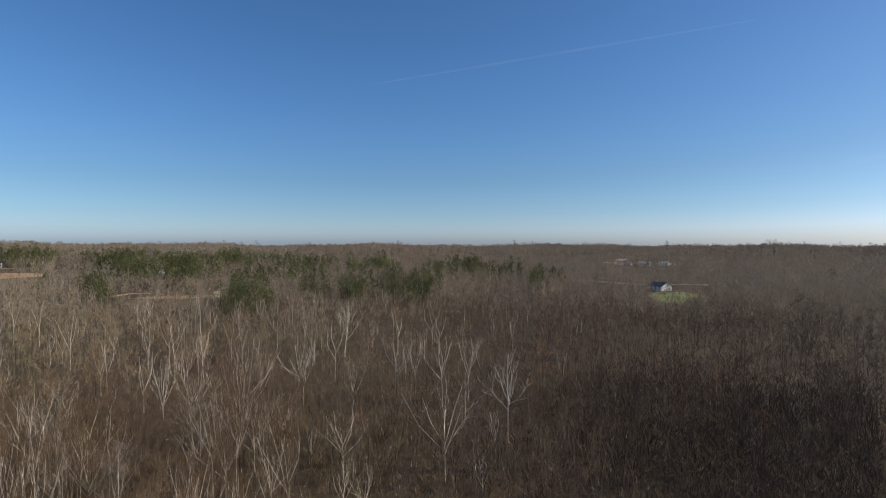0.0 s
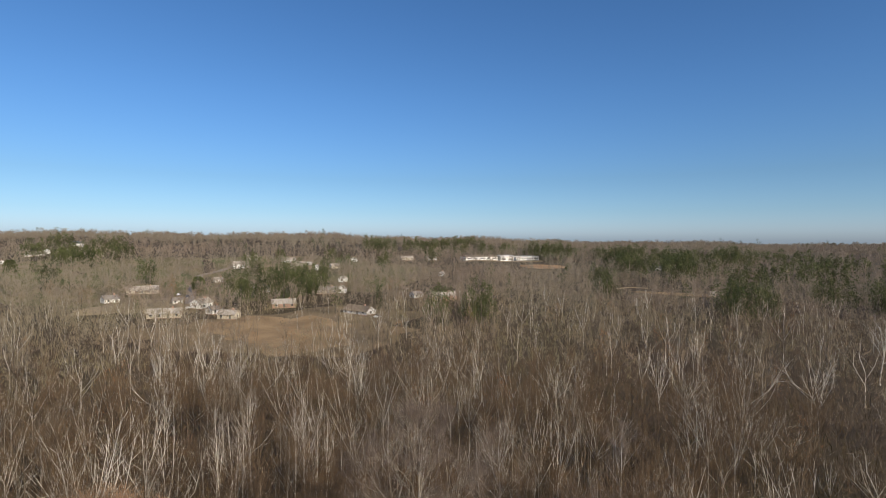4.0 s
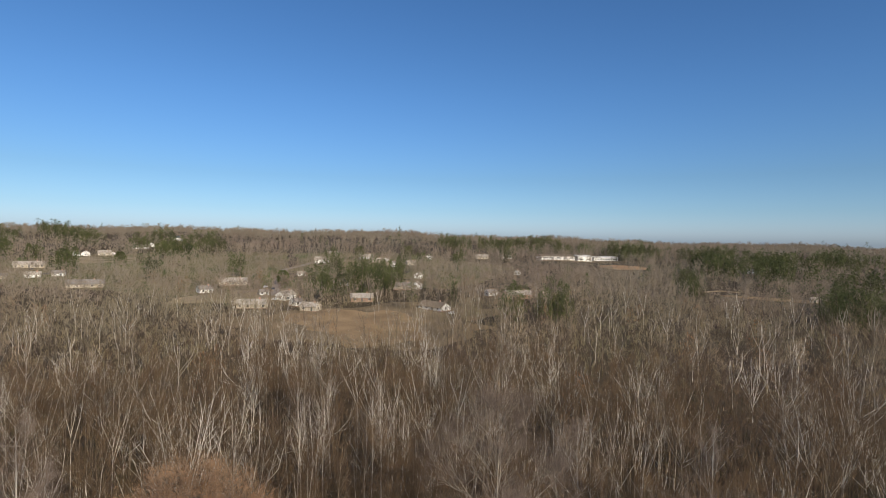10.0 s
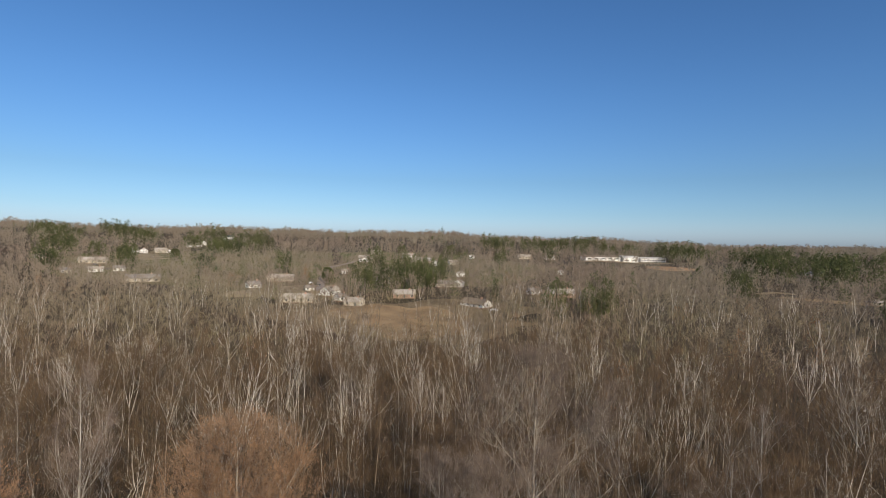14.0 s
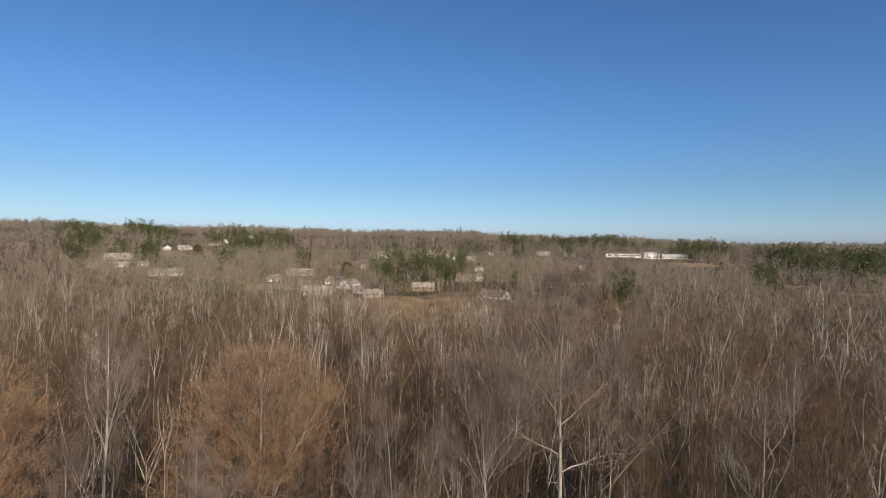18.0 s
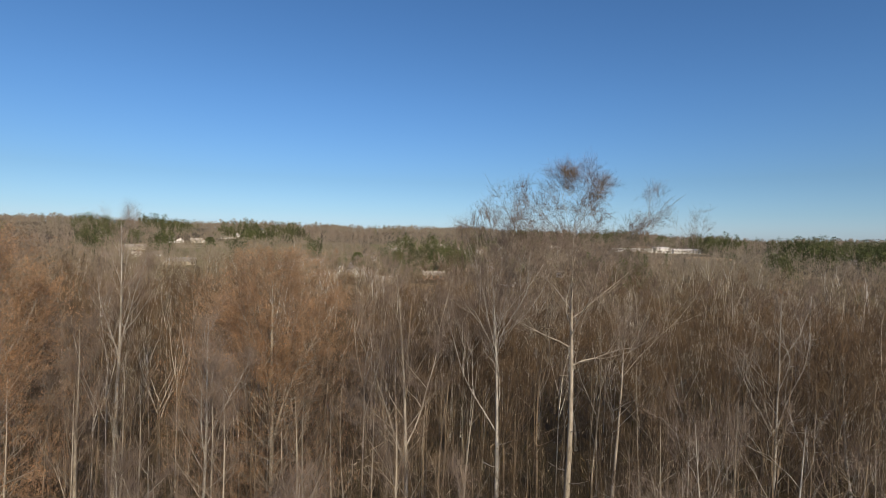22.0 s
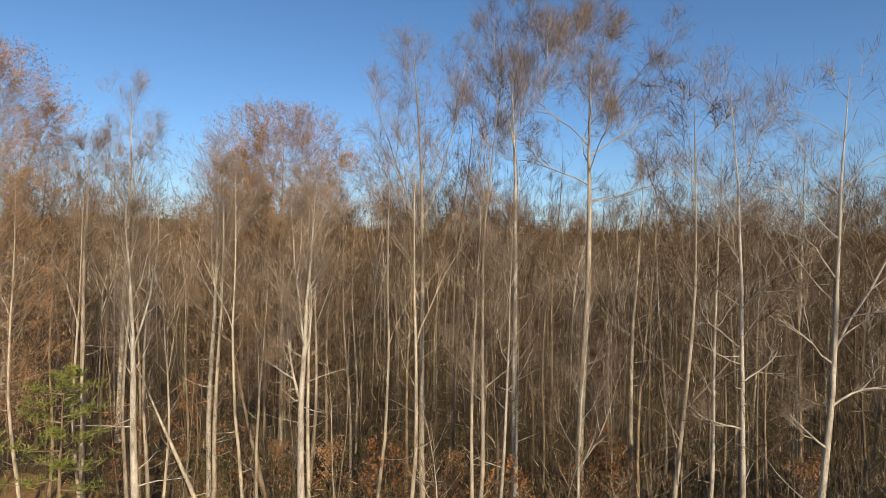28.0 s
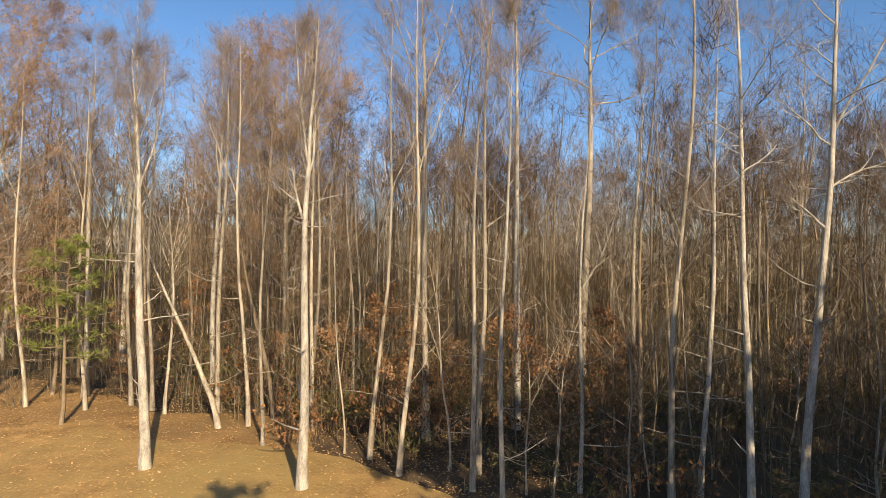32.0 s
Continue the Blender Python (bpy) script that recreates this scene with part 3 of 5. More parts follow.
def pine_growth(seed, H, r, base, width, n=46, tuft=26, wide=0.055):
    """A pine: trunk, whorled boughs and tufts of needles."""
    rng = np.random.default_rng(seed)
    t = np.linspace(0, 1, 9)
    path = np.column_stack([np.cumsum(rng.normal(0, 0.04, 9)), np.cumsum(rng.normal(0, 0.04, 9)), H * t])
    path[0] = 0
    trunk = tube(path, r * (1 - 0.93 * t), 7)
    boughs, P, D, L = [], [], [], []
    for k in range(n):
        u = base + (1 - base) * (k / n)
        p = np.array([np.interp(u, t, path[:, 0]), np.interp(u, t, path[:, 1]), u * H])
        az = k * 2.4 + rng.normal(0, 0.3)
        l = width * (math.sin(math.pi * min(1, 0.25 + 0.75 * (u - base) / (1 - base))) * 0.9 + 0.12) * rng.uniform(0.6, 1.15)
        d = unit(np.array([math.cos(az), math.sin(az), 0.05 + 0.5 * (u - base)]))
        e = p + d * l + np.array([0, 0, l * 0.1])
        boughs.append(tube(np.array([p, (p + e) / 2 - [0, 0, 0.05 * l], e]), np.array([0.05, 0.035, 0.012]), 4))
        f = rng.uniform(0.3, 1.05, tuft)[:, None]
        q = p + (e - p) * f + rng.normal(0, 0.22 * l * 0.5 + 0.05, (tuft, 3)) * [1, 1, 0.5]
        P.append(np.repeat(q, 7, 0))
        dd = rng.normal(size=(tuft * 7, 3)) + [0, 0, 0.4]
        D.append(dd / np.linalg.norm(dd, axis=1)[:, None])
        L.append(rng.uniform(0.22, 0.42, tuft * 7))
    return trunk, boughs, blades(np.concatenate(P), np.concatenate(D), np.concatenate(L), wide, rng)


def pine(seed, H, r, base, width, label, n=46, tuft=26, wide=0.055, split=True):
    root = tagged(new("pine_tree"), label, "tree")
    a, boughs, c = pine_growth(seed, H, r, base, width, n, tuft, wide)
    mesh_part("trunk", fast_mesh("trunk", *(a if split else join([a] + boughs)), [M_BARK_G]), root)
    for v, t in boughs if split else ():
        mesh_part("bough", fast_mesh("bough", v, t, [M_BARK_G]), root)
    mesh_part("foliage", fast_mesh("foliage", *c, [M_NEEDLE]), root, "green pine needles")
    return root


def shrub(seed, H, label, leaf, n=10, per=3):
    """A bush of many stems from the ground with sparse leaves."""
    rng = np.random.default_rng(seed)
    stems, P, D, L = [], [], [], []
    for k in range(n):
        az, tilt = rng.uniform(0, 6.28), rng.uniform(0.05, 0.75)
        l = H * rng.uniform(0.5, 1.05)
        d = unit(np.array([math.cos(az) * math.sin(tilt), math.sin(az) * math.sin(tilt), math.cos(tilt)]))
        p = np.array([math.cos(az), math.sin(az), 0]) * rng.uniform(0, 0.3 * H)
        path = [p]
        for _ in range(4):
            d = unit(d + rng.normal(0, 0.15, 3))
            path.append(path[-1] + d * l / 4)
        path = np.array(path)
        stems.append(tube(path, 0.014 * np.linspace(1, 0.3, 5), 3))
        for _ in range(9):
            f = rng.uniform(1.0, 3.99)
            q = path[int(f)] + (path[int(f) + 1] - path[int(f)]) * (f % 1)
            P.append(q)
            D.append(unit(d + rng.normal(0, 0.7, 3)))
            L.append(rng.uniform(0.2, 0.7))
    P, D, L = np.array(P), np.array(D), np.array(L)
    Q = (P[:, None] + D[:, None] * (L[:, None] * rng.uniform(0.2, 1.1, (len(P), per)))[..., None]).reshape(-1, 3)
    root = tagged(new("shrub"), label, "shrub", "undergrowth")
    mesh_part("stem", fast_mesh("stem", *join(stems), [M_BARK_G]), root)
    mesh_part("crown", fast_mesh("crown", *blades(P, D, L, 0.02, rng), [M_TWIG]), root)
    mesh_part("foliage", fast_mesh("foliage", *leaves(Q, 0.095, rng), [leaf]), root)
    return root


HEROES = []


def hero(x, y, root, rz=0.0):
    HEROES.append((x, y))
    return stand(root, x, y, rz)


# the trees at the wood's edge, one by one
hero(-6.8, 20.7, tree("bare_tree", Growth(1, 18.6, 0.205, 0.66, 11, 0.13, 32, (0.2, 0.2), ((0.64, 2.7, 15, 6.5), (0.65, 0.4, 12, 6.8), (0.68, 4.6, 13, 5.5), (0.56, 2.9, 38, 4.0)), 0.013, dead=9, twigs=11).extend(2388, 0.95), M_BARK_W, M_TWIG_H, "tall pale-barked bare tree forking into steep limbs at the wood's edge", split=True, fork=1, tw=0.009))
hero(-13.9, 21.9, tree("bare_tree", Growth(2, 18, 0.215, 0.58, 13, 0.14, 34, (-0.9, 0.2), ((0.66, 1.2, 15, 6.5),), 0.013, dead=6, twigs=11).extend(2388, 0.95), M_BARK_W, M_TWIG_H, "stout pale-barked bare tree standing in the leafy clearing", split=True, fork=1, tw=0.009))
hero(8.9, 18.4, tree("bare_tree", Growth(3, 22.2, 0.135, 0.6, 8, 0.13, 52, (-0.3, 0.3), (), 0.013, dead=8, twigs=9).spread_out(((0.48, 3.5, 74, 1.5), (0.55, 0.3, 66, 1.7), (0.6, 2.6, 58, 2.1), (0.66, 5.4, 52, 2.4), (0.72, 1.2, 46, 2.6), (0.78, 3.8, 42, 2.6), (0.84, 0.2, 36, 2.5), (0.9, 2.2, 30, 2.2)), 3, tuft=4, wob=0.18).extend(500, 0.9), M_BARK_W, M_TWIG_H, "tall slender white-barked bare tree at the wood's edge", split=True, fork=1, tw=0.009))
hero(10.3, 18.0, tree("bare_tree", Growth(4, 22.4, 0.15, 0.6, 7, 0.16, 48, (1.4, 0.5), ((0.6, 0.1, 26, 9.0),), 0.014, dead=7, twigs=9).spread_out(((0.46, 3.4, 76, 1.6), (0.52, 0.2, 62, 2.0), (0.58, 3.0, 66, 2.3), (0.64, 5.6, 50, 2.6), (0.7, 1.4, 46, 2.8), (0.76, 3.5, 44, 2.8), (0.83, 0.1, 38, 2.6), (0.9, 2.4, 28, 2.3)), 3, tuft=4, wob=0.2).extend(500, 0.9), M_BARK_W, M_TWIG_H, "white-barked bare tree leaning and forked high up", split=True, fork=1, tw=0.009))
hero(8.4, 21.3, tree("bare_tree", Growth(5, 20.8, 0.11, 0.52, 15, 0.12, 45, (0.2, 0.1), (), 0.013, dead=7, twigs=9).extend(1100, 0.95), M_BARK_W, M_TWIG_H, "slim pale-barked bare tree", split=True, fork=1, tw=0.009))
hero(0.9, 18.9, tree("bare_tree", Growth(6, 17.5, 0.095, 0.6, 10, 0.13, 38, (0.1, 0.2), (), 0.013, dead=5, twigs=11).extend(1695, 0.95), M_BARK_W, M_TWIG_H, "thin pale-barked bare tree with few limbs", split=True, fork=1, tw=0.009))
hero(-0.2, 21.4, tree("bare_tree", Growth(7, 18.5, 0.11, 0.55, 12, 0.14, 40, (-0.2, 0.1), (), 0.014, dead=6, twigs=11).extend(1884, 0.95), M_BARK, M_TWIG_H, "thin grey bare tree with few limbs", split=True, fork=1, tw=0.009))
hero(4.0, 21.7, tree("bare_tree", Growth(8, 15.5, 0.09, 0.5, 10, 0.18, 45, (0.5, 0), ((0.5, 0.5, 22, 5),), 0.02, dead=5, twigs=11).extend(1695, 0.95), M_BARK_W, M_TWIG_H, "thin crooked pale-barked bare tree", split=True, fork=1, tw=0.009))
hero(-2.6, 27.0, tree("bare_tree", Growth(9, 27, 0.18, 0.55, 14, 0.16, 38, (-1.2, 0), ((0.62, 2.9, 20, 8.5), (0.66, 0.2, 18, 8.5), (0.5, 2.4, 35, 5)), 0.014, dead=6, twigs=11).extend(5559, 0.95), M_BARK, M_TWIG_H, "tall grey bare tree with a narrow forked crown", split=True, fork=1, tw=0.009))
hero(2.0, 29.2, tree("bare_tree", Growth(10, 27, 0.2, 0.75, 5, 0.08, 36, (-0.6, 0), (), 0.012, dead=8, sub=5, twigs=6).spread_out(((0.66, 2.9, 30, 5.4), (0.70, 0.4, 28, 5.6), (0.73, 3.9, 28, 5.4), (0.76, 1.6, 26, 5.4), (0.79, 5.2, 26, 5.2), (0.83, 2.4, 24, 5.0), (0.87, 0.2, 22, 4.6), (0.91, 4.0, 18, 4.0)), 3, turn=0.55, up=0.5, tuft=8, wob=0.13).extend(6400, 0.75), M_BARK_W, M_TWIG_H, "tall pale-barked bare tree with upswept limbs", split=True, fork=1, tw=0.011))
hero(7.0, 38.1, tree("oak_tree", Growth(11, 30.0, 0.31, 0.8, 5, 0.1, 50, (0.9, 0), (), 0.012, dead=9, sub=5, twigs=6).spread_out(((0.66, 0.15, 66, 5.0), (0.70, 3.3, 60, 5.0), (0.73, 5.2, 55, 5.4), (0.75, 1.7, 50, 5.6), (0.77, 0.4, 56, 6.4), (0.79, 2.7, 46, 5.8), (0.82, 4.3, 42, 5.6), (0.84, 6.0, 40, 5.8), (0.87, 1.4, 34, 5.2), (0.89, 3.4, 32, 5.2), (0.92, 5.2, 26, 4.6), (0.94, 0.6, 24, 4.4), (0.96, 2.4, 18, 4.0)), 3, tuft=8, wob=0.2).extend(8200, 0.8), M_BARK, M_TWIG_H, "large oak with crooked limbs and a broad bare crown", split=True, fork=1, tw=0.014))
hero(-15.6, 42.6, tree("beech_tree", Growth(12, 25.5, 0.3, 0.14, 60, 0.27, 66, (0, 0), ((0.45, 0.4, 20, 13), (0.48, 2.6, 22, 12.5), (0.5, 4.5, 18, 12)), 0.006, sub=7, twigs=5, dome=True, up=0.3).fill(6600, 4, 27.5, 9.0, 0.1), M_BARK, M_TWIG_L, "broad tree still hazy with rust-orange dry leaves", M_LEAF_R, 9, 0.056, fork=1, tw=0.024, split=True))
hero(-31.0, 31.4, tree("beech_tree", Growth(13, 26.5, 0.3, 0.14, 60, 0.25, 66, (0, 0), ((0.45, 0.9, 18, 14), (0.5, 3.2, 20, 13)), 0.006, sub=7, twigs=5, dome=True, up=0.3).fill(4600, 4, 29, 7.4, 0.1), M_BARK, M_TWIG_L, "tall tree still hazy with rust-orange dry leaves at the wood's edge", M_LEAF_R, 9, 0.056, fork=1, tw=0.02, split=True))
hero(-29.5, 43.0, tree("bare_tree", Growth(14, 30, 0.22, 0.55, 15, 0.15, 35, (0, 0), ((0.62, 1.0, 14, 8), (0.6, 4.0, 14, 8)), 0.013, dead=5, twigs=11).extend(6094, 0.95), M_BARK_W, M_TWIG_H, "tall pale-barked bare tree with a steep narrow crown", split=True, fork=1, tw=0.009))
hero(-24.6, 32.4, tree("bare_tree", Growth(15, 22.8, 0.19, 0.5, 15, 0.14, 38, (0, 0), (), 0.013, dead=6, twigs=11).extend(5023, 0.95), M_BARK, M_TWIG_H, "tall straight grey bare tree", split=True, fork=1, tw=0.009))
hero(-17.0, 33.8, tree("bare_tree", Growth(16, 23.2, 0.19, 0.5, 14, 0.15, 38, (0.3, 0), ((0.6, 2.8, 18, 7), (0.63, 0.2, 16, 7)), 0.014, dead=6, twigs=11).extend(5023, 0.95), M_BARK_W, M_TWIG_H, "pale-barked bare tree forking high up", split=True, fork=1, tw=0.009))
hero(-15.0, 30.3, tree("bare_tree", Growth(17, 21.2, 0.15, 0.5, 13, 0.14, 40, (0, 0), (), 0.014, dead=6, twigs=11).extend(3952, 0.95), M_BARK, M_TWIG_H, "straight grey bare tree behind the clearing", split=True, fork=1, tw=0.009))
hero(-13.4, 27.4, tree("leaning_tree", Growth(18, 10.5, 0.15, 0.55, 8, 0.16, 40, (-5.2, 1.0), (), 0.014, dead=5, twigs=11), M_BARK, M_TWIG_H, "leaning bare tree at the edge of the clearing", split=True, fork=1, tw=0.009))
hero(-11.3, 29.5, tree("leaning_tree", Growth(19, 12, 0.16, 0.55, 8, 0.16, 40, (-3.2, 1.5), (), 0.014, dead=5, twigs=11), M_BARK_G, M_TWIG_H, "leaning bare tree half fallen against its neighbours", split=True, fork=1, tw=0.009))
hero(23.6, 41.6, tree("bare_tree", Growth(20, 25, 0.18, 0.6, 6, 0.18, 42, (0.4, 0), ((0.55, 2.6, 24, 8), (0.58, 0.4, 24, 8)), 0.012, dead=5, twigs=9).spread_out(((0.5, 0.3, 60, 5.0), (0.56, 3.3, 56, 5.2), (0.63, 1.5, 48, 5.0), (0.7, 4.6, 44, 5.0), (0.78, 0.2, 38, 4.6), (0.86, 3.0, 30, 4.0)), 3, tuft=4, wob=0.2).extend(500, 0.9), M_BARK_W, M_TWIG_H, "white-barked bare tree forked into a wide V", split=True, fork=1, tw=0.009))
hero(10.2, 36.8, tree("bare_tree", Growth(22, 22.5, 0.19, 0.75, 5, 0.12, 50, (0.9, 0.3), (), 0.012, dead=5, twigs=7).spread_out(((0.86, 0.05, 52, 9.5), (0.9, 0.5, 34, 6.0), (0.93, 2.8, 24, 4.5)), 3, tuft=8, wob=0.14).extend(2200, 0.7), M_BARK, M_TWIG_H, "bare tree whose long limb leans out beside the oak", split=True, fork=1, tw=0.012))
hero(35.5, 58.0, tree("bare_tree", Growth(21, 24, 0.2, 0.5, 14, 0.18, 42, (0.2, 0), ((0.6, 1.6, 20, 8),), 0.01, dead=4, twigs=11).extend(2955, 0.95), M_BARK_W, M_TWIG_H, "white-barked bare tree standing out among grey ones", split=True, fork=1, tw=0.009))
hero(-21.7, 26.9, pine(30, 10.0, 0.13, 0.36, 2.5, "young green pine at the edge of the leafy clearing", 22, 24))

# white-barked trees that stand out farther off
white = []
for k in range(4):
    arms = [(0.3 + 0.055 * j, 2.4 * j + 1.7 * k, 48 - 3.2 * j, 6.2 - 0.25 * j) for j in range(9)]
    g = Growth(40 + k, 17.5 + 0.8 * k, 0.17, 0.7, 4, 0.15, 42, (0.7, 0.4), (), 0.03, sub=4, twigs=3, seg=2, up=0.4, crook=0.12).spread_out(arms, 3, turn=0.6, up=0.5, tuft=3, wob=0.15)
    white.append(tree("bare_tree", g, (M_BARK_WW, M_BARK_W, M_BARK_W, M_BARK)[k], M_TWIG, "white-barked bare tree with a spray of crooked limbs over the wood", tw=0.02, fork=0, group="white-barked trees"))
WHITE = [(118.3, 44.2, 1.2), (28.9, 146, 1.1), (24.0, 75.4, 1.0), (45.7, 91.3, 1.0), (174.8, 137.8, 1.3), (57.2, 115.0, 1.1), (70.6, 90.7, 1.1), (13.9, 113.1, 1.05), (7.1, 150, 1.15), (45, 90, 0.9), (-5, 88, 0.9), (-40, 90, 1.0), (-62, 118, 1.1), (30, 62, 0.9), (57.6, 73.5, 1.1), (-20, 120, 1.0)]
wr = random.Random(31)
for _ in range(20):
    az, d = radians(wr.uniform(-36, 44)), 52 + 95 * wr.random() ** 0.8
    WHITE.append((-math.sin(az) * d, math.cos(az) * d, wr.uniform(0.85, 1.25)))
for k, (x, y, s) in enumerate(WHITE):
    HEROES.append((x, y))
    if k < 4:
        stand(white[k], x, y, k * 70, s)
    else:
        c = copy_thing(white[k % 4], pose(0, 0, 0))
        stand(c, x, y, k * 77, s)

# two groves of straight pale trees
groves = [tree("bare_tree", Growth(50 + k, 22.5 + k, 0.13, 0.42, 16, 0.13, 36, (0.5, 0.3), ((0.55, 1.0 + 2 * k, 13, 8), (0.6, 4.0 + k, 15, 7)), 0.012, sub=5, twigs=4, seg=2, up=0.4).extend(420, 0.9), M_BARK_WW, M_TWIG_H, "straight pale-barked bare tree in a close grove", tw=0.018, fork=1, group="pale grove") for k in range(3)]
for k, (x, y) in enumerate(((-11.6, 75.3), (-2.3, 76.2), (-13.2, 76.6), (-10.2, 77.2), (-0.8, 77.6), (-3.7, 77.9), (-11.8, 78.9), (-2.0, 79.8), (-14.3, 79.4), (0.4, 75.4))):
    HEROES.append((x, y))
    stand(groves[k] if k < 3 else copy_thing(groves[k % 3], pose(0, 0, 0)), x, y, k * 83, 0.9 + 0.04 * (k % 4))

# unseen evergreens behind the flyer, most of them added to shade the wood's foot
backs = [(5.5, -9.5, 15.0), (12.5, -3.5, 15.5), (17.5, -2.0, 19.0), (23.5, -4.5, 20.0), (30, -2.0, 20.0), (14, 1.0, 15.0), (20, 3.5, 18.0), (27, 2.0, 18.0), (16, -9, 23.0), (21, -10, 23.0), (26, -9, 24.0), (31, -10, 24.0), (37, -8, 24.0), (43, -6, 24.0), (36, 0, 20.0), (42, 4, 20.0), (49, 7, 20.0), (24, 10, 18.0), (30, 13, 18.0), (37, 15, 19.0)]
b0 = pine(31, 18.0, 0.25, 0.12, 5.0, "unseen dense evergreen that shades the foot of the wood", 52, 8, 0.38, False)
for k, (x, y, h) in enumerate(backs):
    stand(b0 if k == 0 else copy_thing(b0, pose(0, 0, 0)), x, y, k * 61, h / 18.0 * (1.15 if k < 2 else 1.03))


# ---- the wood ----
FR = random.Random(7)


def edge(x):
    """Where the wood begins, in y, along x."""
    return float(np.interp(x, [-60, -30, -24, -18, -12, -6, 0, 8, 14, 30, 60], [20, 26, 30, 29, 26, 22.5, 20, 17.5, 16, 8, -20]))


species = []
for k in range(4):
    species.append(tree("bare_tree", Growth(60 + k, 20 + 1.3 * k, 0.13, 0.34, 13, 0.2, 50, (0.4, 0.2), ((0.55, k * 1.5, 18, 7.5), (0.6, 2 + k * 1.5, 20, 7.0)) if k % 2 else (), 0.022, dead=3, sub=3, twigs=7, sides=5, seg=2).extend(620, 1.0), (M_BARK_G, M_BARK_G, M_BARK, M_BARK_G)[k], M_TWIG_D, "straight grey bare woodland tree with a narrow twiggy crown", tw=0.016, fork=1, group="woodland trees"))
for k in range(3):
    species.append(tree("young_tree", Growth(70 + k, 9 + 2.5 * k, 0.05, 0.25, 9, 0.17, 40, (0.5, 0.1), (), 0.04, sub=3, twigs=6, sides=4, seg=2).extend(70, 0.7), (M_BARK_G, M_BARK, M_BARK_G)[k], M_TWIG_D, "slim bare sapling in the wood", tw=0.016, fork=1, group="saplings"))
for k in range(2):
    species.append(tree("bare_tree", Growth(66 + k, 19 + 2 * k, 0.12, 0.5, 11, 0.14, 42, (-0.5, 0.3), ((0.6, 1.2 + 2 * k, 16, 6.5),), 0.022, dead=6, sub=4, twigs=7, sides=6, seg=2).extend(600, 1.0), (M_BARK, M_BARK)[k], M_TWIG, "slender pale bare tree at the wood's edge", tw=0.013, fork=1, group="edge trees"))
species.append(tree("young_tree", Growth(68, 8, 0.045, 0.3, 8, 0.2, 48, (0.9, 0.2), ((0.45, 2.0, 28, 3.2),), 0.05, dead=4, sub=3, twigs=6, sides=5, seg=2).extend(120, 0.7), M_BARK, M_TWIG, "crooked pale sapling at the wood's edge", tw=0.014, fork=1, group="edge saplings"))
shrubs = [shrub(80 + k, 2.4 + 0.5 * k, ("low bush with sparse olive leaves", "low bush holding dry brown leaves", "low tangled bush with olive leaves")[k], (M_LEAF_G, M_LEAF_B, M_LEAF_G)[k]) for k in range(3)]
used = set()


def put(root, x, y, s):
    if root.name in used:
        root = copy_thing(root, pose(0, 0, 0))
    used.add(root.name)
    return stand(root, x, y, FR.uniform(0, 360), s)


taken = list(HEROES)
n_tree = 0
for _ in range(9000):
    if n_tree >= 270:
        break
    az, d = radians(FR.uniform(-48, 46)), 16 + 52 * FR.random() ** 0.62
    x, y = -math.sin(az) * d, math.cos(az) * d
    if y < edge(x) + 1.2:
        continue
    sap = n_tree % 5 >= 2
    if any((x - a) ** 2 + (y - b) ** 2 < (0.8 if sap else 2.6) for a, b in taken):
        continue
    taken.append((x, y))
    put(species[4 + n_tree % 3] if sap else species[n_tree % 4], x, y, FR.uniform(0.82, 1.14) * (0.86 if x > 8 else 1.0))
    n_tree += 1
for k in range(200):
    az, d = radians(FR.uniform(-46, 30)), 17 + 30 * FR.random() ** 0.8
    x, y = -math.sin(az) * d, math.cos(az) * d
    if y < edge(x) + 0.6:
        continue
    put(shrubs[k % 3], x, y, FR.uniform(0.6, 1.25))


rusty = [tree("young_beech", Growth(75 + k, 4.5 + 2 * k, 0.05, 0.15, 14, 0.3, 62, (0.2, 0.1), (), 0.015, sub=4, twigs=5, sides=4, seg=2), M_BARK_G, M_TWIG, "young beech still holding rust-brown leaves", (M_LEAF_R, M_LEAF_B)[k], 4, 0.09, tw=0.014, fork=0, group="young beeches") for k in range(2)]
for k, (x, y) in enumerate(((3.2, 22.5), (-4.5, 26), (-3.6, 24.4), (1.8, 25.5), (-8.5, 31), (6.2, 27), (-12.5, 33), (-19, 36), (-1.5, 33), (8, 33), (18, 31), (-22, 33.5), (-16.5, 38))):
    put(rusty[k % 2], x, y, FR.uniform(0.7, 1.2))


# more pale stems along the wood's edge
for k, (x, y) in enumerate(((-10.2, 25.2), (-12.1, 27.9), (-18.8, 30.2), (-20.6, 31.0), (-8.6, 27.6), (-22.4, 29.6), (-17.6, 29.4), (-4.9, 24.4), (-9.6, 30.5), (-26.2, 29.8), (-28.2, 28.6), (-3.3, 22.6))):
    put(species[7 + k % 2], x, y, FR.uniform(0.8, 1.08))
for k, (x, y) in enumerate(((1.9, 21.2), (2.8, 20.4), (5.4, 19.6), (6.4, 20.9), (7.2, 22.8), (11.6, 20.4), (13.2, 18.9), (12.4, 22.6), (-1.2, 23.2), (3.4, 24.0), (9.8, 23.6), (14.6, 21.0))):
    put(species[9], x, y, FR.uniform(0.8, 1.3))


